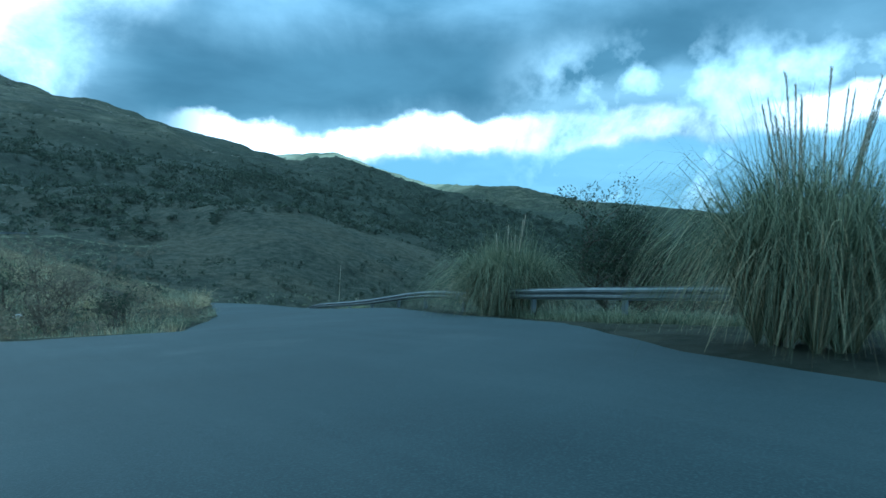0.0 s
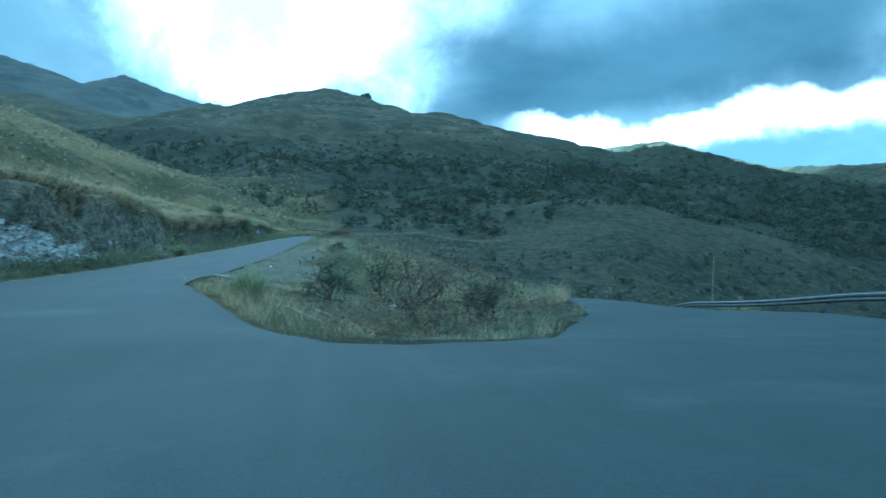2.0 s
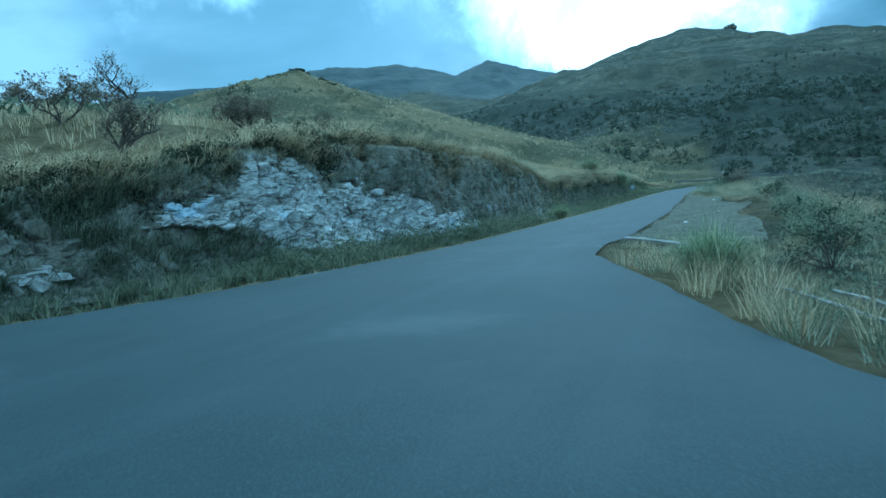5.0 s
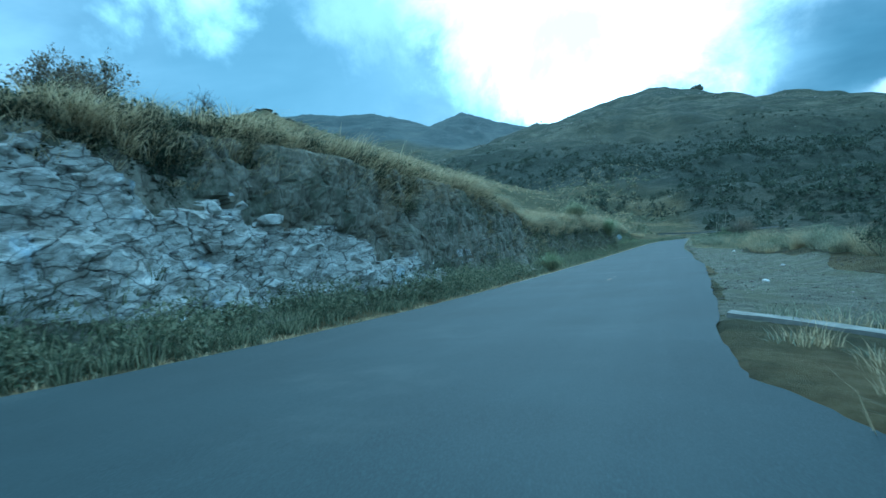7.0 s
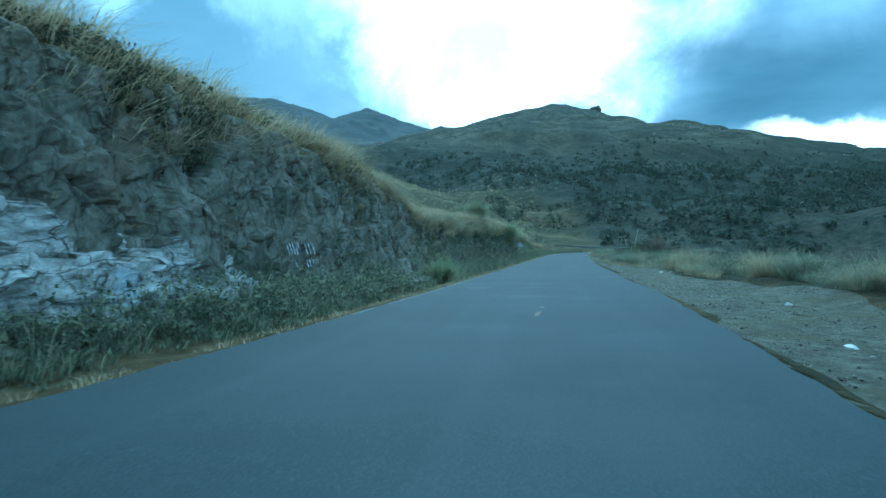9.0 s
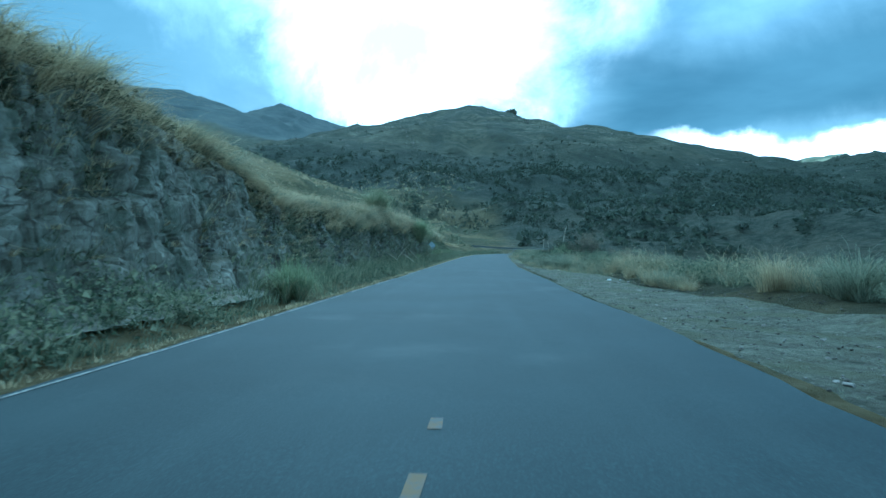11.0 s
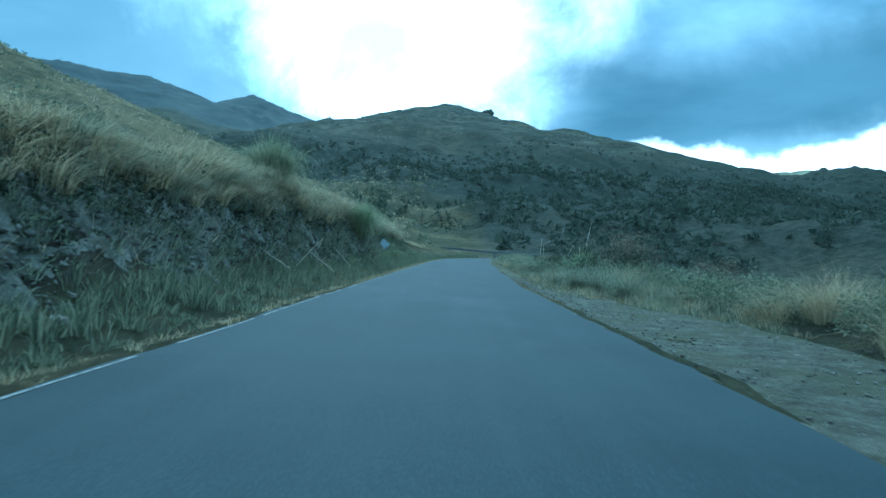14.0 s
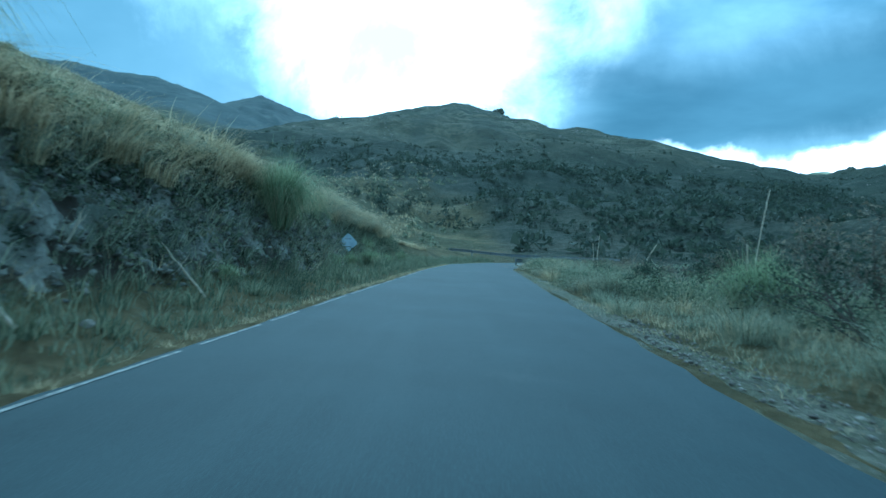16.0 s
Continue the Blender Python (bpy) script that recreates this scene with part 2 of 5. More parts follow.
def make_asphalt():
    m, t, b = shader("worn_asphalt", 0.82, 0.25)
    grain = noise_at(t, 55, 3)
    colour = ramp(t, noise_at(t, 0.35, 6, 0.6), [(0.3, (0.014, 0.022, 0.025)), (0.7, (0.027, 0.038, 0.042))])
    colour = blend(t, times(t, sharp(t, grain, 0.45, 0.75), 0.35), colour, (0.082, 0.102, 0.108))
    # long streaks worn by wheels, and dusty patches
    along = add(t, "ShaderNodeMapping", [(place(t), "Vector")])
    along.inputs["Scale"].default_value = (1.6, 0.07, 1.0)
    streak = sharp(t, noise_at(t, 1.0, 5, 0.6, along.outputs[0]), 0.45, 0.7)
    colour = blend(t, times(t, streak, 0.2), colour, (0.050, 0.062, 0.065))
    dust = sharp(t, noise_at(t, 0.22, 7, 0.65), 0.56, 0.7)
    colour = blend(t, times(t, dust, 0.3), colour, (0.088, 0.096, 0.092))
    t.links.new(colour, b.inputs["Base Color"])
    bump(t, b, grain, 0.35, 0.01)
    return m


HILLSIDE, ASPHALT = make_hillside(), make_asphalt()


# ---- lie of the land ----
LEFT_EDGE = [(-110, -34), (-95, -24), (-80, -17), (-70, -12.6), (-62.7, -10.3), (-56.3, -7.3), (-50, -5.75), (-44, -5.3), (-38, -4.95),
             (-30, -4.6), (-21, -4.25), (-14, -4.05), (-4, -3.65), (8, -2.95), (18, -2.4), (36, -1.3), (50, 0.2), (62, 4.0),
             (72, 10), (80, 18)]
RIGHT_EDGE = [(-50, 1.45), (-46, 1.7), (-42, 1.9), (-34, 2.3), (-28, 2.55), (-19, 2.5), (-10, 2.75), (5, 2.7), (19, 3.2),
              (43, 4.4), (52, 6.2), (60, 9.8), (66, 15), (70, 22)]
ISLAND = [(1.45, -50), (1.55, -52), (2.4, -54.0), (3.8, -57.2), (5.2, -61.2), (6.3, -64.7), (7.3, -67.0), (8.6, -67.6), (10.4, -67.0), (11.9, -65.3), (13.1, -62.6), (14.6, -59.4), (17.4, -50.0)]
ROAD_RISE = [(-110, 3.0), (-84, 2.12), (-78, 1.62), (-73, 1.15), (-62, 0.68), (-52, 0.52), (-43, 0.34), (-30, 0.2), (-20, 0.12), (-8, 0.0), (200, 0.0)]
LOW_ROAD = [(17.4, -66.5, 0.62), (20.2, -56.0, -0.45), (23.2, -46.0, -1.35), (24.6, -38.0, -2.2), (23.6, -28.0, -3.3), (18.5, -18.0, -4.3)]
CREST_RISE = [(-110, 3.0), (-75, 2.2), (-62, 2.7), (-55, 3.4), (-49, 4.7), (-44, 4.95), (-40, 4.85), (-33, 4.62), (-24, 4.22), (-14, 3.1), (-4, 3.2), (10, 3.5),
              (25, 3.2), (40, 2.7), (52, 1.7), (62, 0.7), (72, 0.2), (90, 0.0)]
FACE_FOOT = [(-110, 3), (-62, 1.6), (-50, 2.2), (-44, 2.6), (-38, 2.2), (-30, 2.0), (-16, 2.0), (0, 2.0), (20, 1.8), (60, 2.5)]
FACE_DEPTH = [(-110, 8), (-70, 4.5), (-58, 3.0), (-50, 2.7), (-40, 2.2), (-28, 2.4), (-16, 3.2), (0, 3.4), (20, 3.0), (60, 4)]
RIDGES = [
    # near hill above the cut, running down to the bend of the road
    (0.42, [(-330, 110, 40), (-200, 150, 57), (-150, 160, 63), (-100, 130, 40), (-62, 102, 21), (-42, 84, 11), (-28, 66, 6)]),
    # the mountain across the valley
    (0.36, [(-196, 690, 112), (-169, 760, 142), (-143, 765, 154), (-98, 772, 147), (-53, 776, 171), (9, 778, 181), (47, 776, 171), (56, 775, 164), (98, 772, 150),
            (172, 759, 125), (275, 729, 112), (337, 703, 100), (420, 650, 70)]),
    (0.34, [(9, 778, 177), (60, 640, 110), (130, 520, 60), (170, 430, 33), (190, 330, 8)]),
    (0.55, [(-169, 760, 142), (-198, 640, 92), (-212, 540, 60), (-200, 430, 28), (-170, 330, 6)]),
    (0.34, [(-98, 772, 147), (-90, 600, 75), (-60, 470, 35), (-30, 360, 10)]),
    (0.40, [(275, 729, 112), (268, 560, 74), (301, 436, 72), (322, 410, 62), (331, 374, 50), (362, 345, 40), (430, 250, 10)]),
    # high range behind
    (0.45, [(-1400, 560, 215), (-1278, 705, 240), (-1169, 862, 292), (-1139, 898, 268), (-1072, 972, 296), (-918, 1110, 305), (-779, 1260, 344),
            (-709, 1300, 335), (-640, 1330, 339), (-567, 1367, 318), (-523, 1384, 294), (-434, 1414, 324), (-335, 1440, 287), (-180, 1500, 228)]),
    # far range, its sunlight painted into the colour, and low hills towards the plain
    (0.40, [(620, 1800, 170), (843, 1735, 232), (977, 1667, 247), (1037, 1632, 224), (1100, 1450, 150), (1010, 1033, 120), (1077, 969, 122), (1169, 866, 90)]),
    (0.30, [(1169, 866, 90), (1019, 563, 64), (1057, 500, 57), (1091, 433, 46), (1250, 200, 20)]),
    (0.40, [(-330, 110, 40), (-420, -100, 70), (-380, -330, 60), (-150, -420, 45), (120, -430, 30)]),
]


def spurs(crest, spacing, drop, long, lean, seed):
    """Ribs that run down from a crest towards the valley, with gullies between them."""
    rng = np.random.RandomState(seed)
    p = np.array(crest, float)
    at = np.r_[0, np.cumsum(np.hypot(*np.diff(p[:, :2], axis=0).T))]
    made = []
    for d in np.arange(spacing * 0.4, at[-1], spacing):
        d = d + rng.uniform(-0.3, 0.3) * spacing
        x, y, z = (np.interp(d, at, p[:, k]) for k in range(3))
        way, reach, rib = lean + rng.uniform(-0.3, 0.3), long * rng.uniform(0.6, 1.1), []
        for u in (0.0, 0.35, 0.7, 1.0):
            rib.append((x + way * reach * u + rng.uniform(-8, 8), y - reach * u, z - 4 - drop * reach * u * (0.85 + 0.3 * u)))
        made.append((0.62, rib))
    return made


RIDGES += spurs(RIDGES[1][1][1:], 62, 0.25, 300, 0.15, 3)
RIDGES += spurs(RIDGES[6][1][5:], 120, 0.24, 420, 0.25, 8)


def line(points):
    a = np.array(points, float)
    return lambda y: np.interp(y, a[:, 0], a[:, 1])


left_edge, right_edge, road_rise = line(LEFT_EDGE), line(RIGHT_EDGE), line(ROAD_RISE)
crest_rise, face_foot, face_depth = line(CREST_RISE), line(FACE_FOOT), line(FACE_DEPTH)


def smooth(a, b, v):
    s = np.clip((v - a) / (b - a), 0, 1)
    return s * s * (3 - 2 * s)


_table = np.random.RandomState(7).rand(256, 256)


def waves(x, y, size, octaves=4, gain=0.5):
    """Smooth value noise, -1 to 1."""
    total, amp, norm = 0.0, 1.0, 0.0
    for n in range(octaves):
        u, v = x / size + 17.3 * n, y / size + 9.1 * n
        i, j = np.floor(u).astype(int), np.floor(v).astype(int)
        fu, fv = u - i, v - j
        fu, fv = fu * fu * (3 - 2 * fu), fv * fv * (3 - 2 * fv)
        g = lambda a, b: _table[a % 256, b % 256]
        total = total + amp * ((g(i, j) * (1 - fu) + g(i + 1, j) * fu) * (1 - fv) + (g(i, j + 1) * (1 - fu) + g(i + 1, j + 1) * fu) * fv)
        norm, amp, size = norm + amp, amp * gain, size / 2.03
    return total / norm * 2 - 1


def mountains(x, y):
    z = np.full(x.shape, -18.0) + 5 * waves(x, y, 120, 3)
    warp = waves(x, y, 260, 3, 0.45)
    gully = 1 - np.abs(waves(x, y + 37, 70, 4, 0.45))
    fine = 0.5 * waves(x, y, 13, 4, 0.65) + 1.3 * (0.3 - np.abs(waves(x, y + 50, 27, 4, 0.6)))
    lumps = waves(x + 90, y, 46, 4, 0.55)
    for slope, points in RIDGES:
        ridge = np.full(x.shape, -60.0)
        for a, b in zip(points, points[1:]):
            dx, dy = b[0] - a[0], b[1] - a[1]
            s = np.clip(((x - a[0]) * dx + (y - a[1]) * dy) / (dx * dx + dy * dy), 0, 1)
            top = a[2] + s * (b[2] - a[2])
            d = np.hypot(x - a[0] - s * dx, y - a[1] - s * dy) * (1 + 0.18 * warp)
            h = top - slope * d * (0.74 + 0.26 * np.exp(-d / 160)) - 0.13 * np.minimum(d, 110) * (gully - 0.45) + 0.010 * np.minimum(d, 90) * lumps
            crag = np.clip(top / 60, 0.1, 1.4) * (0.6 + 3.0 * np.exp(-d / 16)) * fine
            ridge = np.maximum(ridge, h + crag)
        k = 2.0
        z = np.maximum(z, ridge) + 0.5 * k * np.exp(-np.abs(z - ridge) / k)
    return z


# smooth sheet through the known heights about the fork and the lower road
KNOTS = np.array([(7, -84, 2.12), (7.4, -79, 1.8), (6, -73, 1.2), (4, -66, 0.85), (2, -57, 0.6), (1.6, -49, 0.5), (-3, -53, 0.54), (-4, -59, 0.63), (-2, -47, 0.41), (-2, -42, 0.32), (1, -38, 0.28), (1, -44, 0.38), (-1, -66, 0.85), (-10, -62, 0.7), (-14, -72, 1.1), (-22, -90, 1.9),
                  (12, -90, 2.4), (23, -86, 2.2), (18.5, -75.5, 1.6), (20, -69, 0.9), (24, -62, 0.2), (22, -80, 1.8), (27, -73, 0.5), (9.8, -51.3, -0.75), (7.8, -56.4, -0.62), (7.0, -54.8, -0.5), (8.8, -58.6, -0.6), (9.6, -60.3, -0.5), (4.5, -47, -0.1),
                  (6, -38, -0.1), (14, -42, -1.2), (10, -30, -1.2), (15, -25, -2.6), (10, -66, 0.6), (30, -60, -1.1), (37, -40, -4.5), (40, -75, -1.5), (33, -84, 0.8), (-5, -110, 3.0), (30, -110, 3.0),
                  (36, -14, -7.5), (12, -8, -3.4), (55, -50, -9.0)] + LOW_ROAD)
_d = np.hypot(KNOTS[:, None, 0] - KNOTS[None, :, 0], KNOTS[:, None, 1] - KNOTS[None, :, 1])
_n = len(KNOTS)
_a = np.zeros((_n + 3, _n + 3))
_a[:_n, :_n] = _d**2 * np.log(_d + 1e-9) + 4.0 * np.eye(_n)
_a[:_n, _n:] = np.c_[np.ones(_n), KNOTS[:, :2]]
_a[_n:, :_n] = _a[:_n, _n:].T
_w = np.linalg.solve(_a, np.r_[KNOTS[:, 2], 0, 0, 0])


def fork(x, y):
    z = _w[_n] + _w[_n + 1] * x + _w[_n + 2] * y
    for (kx, ky, _), w in zip(KNOTS, _w):
        d = np.hypot(x - kx, y - ky)
        z = z + w * d**2 * np.log(d + 1e-9)
    return z


def inside(x, y, polygon):
    hit = np.zeros(np.shape(x), bool)
    for (x1, y1), (x2, y2) in zip(polygon, polygon[1:] + polygon[:1]):
        hit ^= ((y1 > y) != (y2 > y)) & (x < (x2 - x1) * (y - y1) / (y2 - y1 + 1e-12) + x1)
    return hit


def pavement_outline():
    """The asphalt: the road along the cut, the fork, and the first stretch of the lower road."""
    up = [(float(left_edge(y)), y) for y in np.arange(-104, 78.1, 0.8)]
    down = [(float(right_edge(y)), y) for y in np.arange(69, -49, -0.8)]
    low = np.array(LOW_ROAD)
    way = np.gradient(low[:, :2], axis=0)
    way /= np.linalg.norm(way, axis=1)[:, None]
    side = np.c_[way[:, 1], -way[:, 0]]
    a, b = low[:, :2] - 3.2 * side, low[:, :2] + 3.2 * side
    dense = lambda p: [tuple(p[i] + (p[i + 1] - p[i]) * s) for i in range(len(p) - 1) for s in np.linspace(0, 1, 11)[:-1]] + [tuple(p[-1])]
    island = np.array(ISLAND[:-1] + [tuple(v) for v in a[1:]])
    back = np.array([tuple(v) for v in b[::-1]] + [(19.8, -69.5), (17.6, -75.0), (14.6, -79.5), (13.2, -86.0), (10.0, -104.0)])
    pts = up + down + dense(island) + dense(back)
    return [(float(x + 0.10 * noise.noise((x * 0.9, y * 0.9, 3)) + 0.07 * noise.noise((x * 3.1, y * 3.1, 5))), float(y + 0.10 * noise.noise((x * 0.9, y * 0.9, 8)))) for x, y in pts]


PAVEMENT = pavement_outline()


def ground_height(x, y, rough=True):
    x, y = np.asarray(x, float), np.asarray(y, float)
    rise, le, re = road_rise(y), left_edge(y), right_edge(y)
    # cut bank
    d = le - x
    foot, depth, top = face_foot(y), face_depth(y), crest_rise(y)
    step = smooth(0, 1, (d - foot + 0.5 * waves(x, y, 3.5, 3)) / depth)
    left = rise - 0.12 * smooth(0, 0.8, d) + 0.25 * smooth(0.8, foot, d) + step * (top - 0.2) + 0.22 * np.maximum(d - foot - depth, 0) * smooth(78, 42, y)
    left = left + (waves(x, y, 4.5, 3) * 0.28 + 0.9 * waves(x, y, 18, 3)) * smooth(foot, foot + depth + 2, d)
    # shoulder and the fall to the valley
    e = x - re
    wide = 4.6 + 1.0 * waves(0 * x, y, 15, 2)
    right = rise - 0.05 * smooth(0, 1, e) + 0.28 * smooth(wide - 0.8, wide + 0.8, e) - 0.30 * np.maximum(e - wide - 1.5, 0) + 0.0012 * np.maximum(e - wide - 1.5, 0)**2 * (e < 130)
    right = np.where(e > 90, right.min() if right.size else 0, right)
    right = np.maximum(right, -17) + 0.10 * waves(x, y, 2.5, 3) * smooth(0.3, 3, e)
    near = np.where(d > 0, left, np.where(e > 0, right, rise))
    f = fork(x, y)
    w = smooth(-34, -44, y) * smooth(-1.0, 2.5, np.where(y < -50, d * -1 + 0.5, e + 1.0))
    near = near * (1 - w) + w * f
    far = mountains(x, y)
    away = np.hypot(np.maximum(np.abs(x - 2) - 12, 0), np.maximum(np.abs(y + 20) - 95, 0))
    g = smooth(8, 70, away)
    z = near * (1 - g) + g * np.maximum(far, np.where(d > 0, near * (1 - 0.5 * g), -20))
    if rough:
        z = z + 0.05 * waves(x, y, 0.9, 2) * smooth(0.2, 1.2, np.maximum(d, e))
    return z


def mesh_object(name, verts, faces, material, smooth_shade=True):
    me = bpy.data.meshes.new(name)
    verts, faces = np.asarray(verts, np.float32), np.asarray(faces, np.int32)
    n = faces.shape[1]
    me.vertices.add(len(verts))
    me.vertices.foreach_set("co", verts.ravel())
    me.loops.add(faces.size)
    me.loops.foreach_set("vertex_index", faces.ravel())
    me.polygons.add(len(faces))
    me.polygons.foreach_set("loop_start", np.arange(0, faces.size, n, dtype=np.int32))
    me.update(calc_edges=True)
    me.polygons.foreach_set("use_smooth", np.full(len(faces), smooth_shade))
    me.materials.append(material)
    return new(name, me)


def build_ground():
    bearings = np.radians(np.r_[np.arange(-88, -40, 0.33), np.arange(-40, 62, 0.22), np.arange(62, 88, 0.33), np.arange(88, 272, 2.3)])
    radii = np.r_[0.4, np.arange(0.9, 70, 0.6), 70 * 1.015 ** np.arange(0, 283)]
    cx, cy = 3.0, -46.0
    b, r = np.meshgrid(bearings, radii)
    x, y = cx + r * np.sin(b), cy + r * np.cos(b)
    z = ground_height(x, y)
    paved = inside(x, y, PAVEMENT)
    z = np.where(paved, z - 0.09, z)
    nr, nb = x.shape
    i, j = np.meshgrid(np.arange(nr - 1), np.arange(nb), indexing="ij")
    k = (j + 1) % nb
    faces = np.stack([i * nb + j, i * nb + k, (i + 1) * nb + k, (i + 1) * nb + j], -1).reshape(-1, 4)[:, ::-1]
    verts = np.stack([x, y, z], -1).reshape(-1, 3)
    verts = np.r_[verts, [[cx, cy, float(ground_height(cx, cy)) - 0.09]]]
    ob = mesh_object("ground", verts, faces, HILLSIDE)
    return tagged(ob, "dry grassy hillsides and mountains with scrub and bare soil", "ground", kind="structure")


def build_road():
    from mathutils.geometry import delaunay_2d_cdt
    xs, ys = np.meshgrid(np.arange(-36, 34, 1.1), np.arange(-104, 80, 1.1))
    ok = inside(xs, ys, PAVEMENT)
    pts = [Vector(p) for p in PAVEMENT] + [Vector((a, b)) for a, b in zip(xs[ok], ys[ok])]
    n = len(PAVEMENT)
    edges = [(i, (i + 1) % n) for i in range(n)]
    verts, _, faces, *_ = delaunay_2d_cdt(pts, edges, [list(range(n))], 1, 1e-4)
    v = np.array([(p.x, p.y) for p in verts])
    z = ground_height(v[:, 0], v[:, 1], False) + 0.015
    ob = mesh_object("road", np.c_[v, z], [f for f in faces if len(f) == 3], ASPHALT)
    return tagged(ob, "worn grey asphalt mountain road with a fork", "road", kind="structure")


build_ground()
build_road()


# ---- builders ----
def part(name, bm, material, parent=None, label="", shade=True):
    me = bpy.data.meshes.new(name)
    if isinstance(bm, tuple):
        ob = mesh_object(name, bm[0], bm[1], material, shade)
    else:
        bm.to_mesh(me)
        bm.free()
        me.materials.append(material)
        if shade:
            me.polygons.foreach_set("use_smooth", np.full(len(me.polygons), True))
        ob = new(name, me)
    if parent is not None:
        ob.parent = parent
    if label:
        ob["label"] = label
    return ob


def thing(name, x, y, z, label, category, group="", turn=0.0):
    ob = new(name)
    ob.empty_display_size = 0.2
    ob.matrix_basis = pose(x, y, z, 0, 0, turn)
    return tagged(ob, label, category, group)


def plain(name, low, high, scale=6.0, rough=0.85, spec=0.25, metal=0.0, per_island=False, relief=0.0):
    """Two tones mixed by grain, and by piece where there are many."""
    m, t, b = shader(name, rough, spec, metal)
    source = noise_at(t, scale, 5)
    if per_island:
        mix = t.nodes.new("ShaderNodeMath")
        mix.operation = "MULTIPLY_ADD"
        mix.inputs[1].default_value = 0.75
        t.links.new(add(t, "ShaderNodeNewGeometry").outputs["Random Per Island"], mix.inputs[0])
        t.links.new(times(t, source, 0.25), mix.inputs[2])
        source = mix.outputs[0]
    t.links.new(ramp(t, source, [(0.2, low), (0.8, high)]), b.inputs["Base Color"])
    if relief:
        bump(t, b, noise_at(t, scale * 3, 6), 0.7, relief)
    return m


def leafy(name, low, high):
    """Thin leaf: half of the light that it does not throw back comes through."""
    m = plain(name, low, high, 3.0, 0.7, 0.2, per_island=True)
    t = m.node_tree
    b = t.nodes["Principled BSDF"]
    through_leaf = t.nodes.new("ShaderNodeBsdfTranslucent")
    t.links.new(b.inputs["Base Color"].links[0].from_socket, through_leaf.inputs["Color"])
    both = t.nodes.new("ShaderNodeMixShader")
    both.inputs[0].default_value = 0.45
    t.links.new(b.outputs[0], both.inputs[1])
    t.links.new(through_leaf.outputs[0], both.inputs[2])
    t.links.new(both.outputs[0], t.nodes["Material Output"].inputs["Surface"])
    return m


STRAW = leafy("straw_grass", (0.20, 0.163, 0.085), (0.62, 0.53, 0.33))
SAGE = leafy("grey_green_grass", (0.09, 0.105, 0.068), (0.40, 0.40, 0.275))
GREEN = leafy("green_grass", (0.10, 0.13, 0.065), (0.40, 0.43, 0.245))
REED = leafy("pampas_leaf", (0.09, 0.115, 0.055), (0.44, 0.43, 0.26))
WEED = leafy("verge_weed", (0.070, 0.088, 0.053), (0.29, 0.295, 0.19))
SCRUB = leafy("dark_scrub_leaf", (0.025, 0.036, 0.024), (0.075, 0.088, 0.055))
MOUNTAIN_SCRUB = leafy("far_scrub_leaf", (0.036, 0.047, 0.034), (0.088, 0.098, 0.070))
BROWN = leafy("brown_scrub_twig", (0.10, 0.088, 0.06), (0.24, 0.205, 0.145))
PLUME = leafy("dry_plume", (0.38, 0.33, 0.24), (0.62, 0.56, 0.44))
BARK = plain("grey_bark", (0.05, 0.042, 0.034), (0.15, 0.13, 0.105), 14, 0.95, 0.1, relief=0.02)
STEEL = plain("galvanised_steel", (0.13, 0.14, 0.15), (0.28, 0.29, 0.30), 3, 0.45, 0.5, 0.65)
CONCRETE = plain("weathered_concrete", (0.13, 0.125, 0.11), (0.29, 0.28, 0.25), 4, 0.9, 0.2, relief=0.02)
STONE = plain("grey_stone", (0.13, 0.115, 0.095), (0.34, 0.31, 0.27), 5, 0.9, 0.2, relief=0.03)
PAMPAS = leafy("grey_pampas_leaf", (0.050, 0.066, 0.038), (0.30, 0.305, 0.19))
GRAVEL = plain("loose_gravel", (0.075, 0.067, 0.054), (0.25, 0.23, 0.20), 5, 0.9, 0.2, per_island=True)
RUBBLE = plain("dark_rubble", (0.055, 0.053, 0.044), (0.24, 0.23, 0.195), 5, 0.95, 0.15, per_island=True)
PALE_STONE = plain("white_stone", (0.5, 0.48, 0.45), (0.75, 0.73, 0.7), 5, 0.85, 0.2)


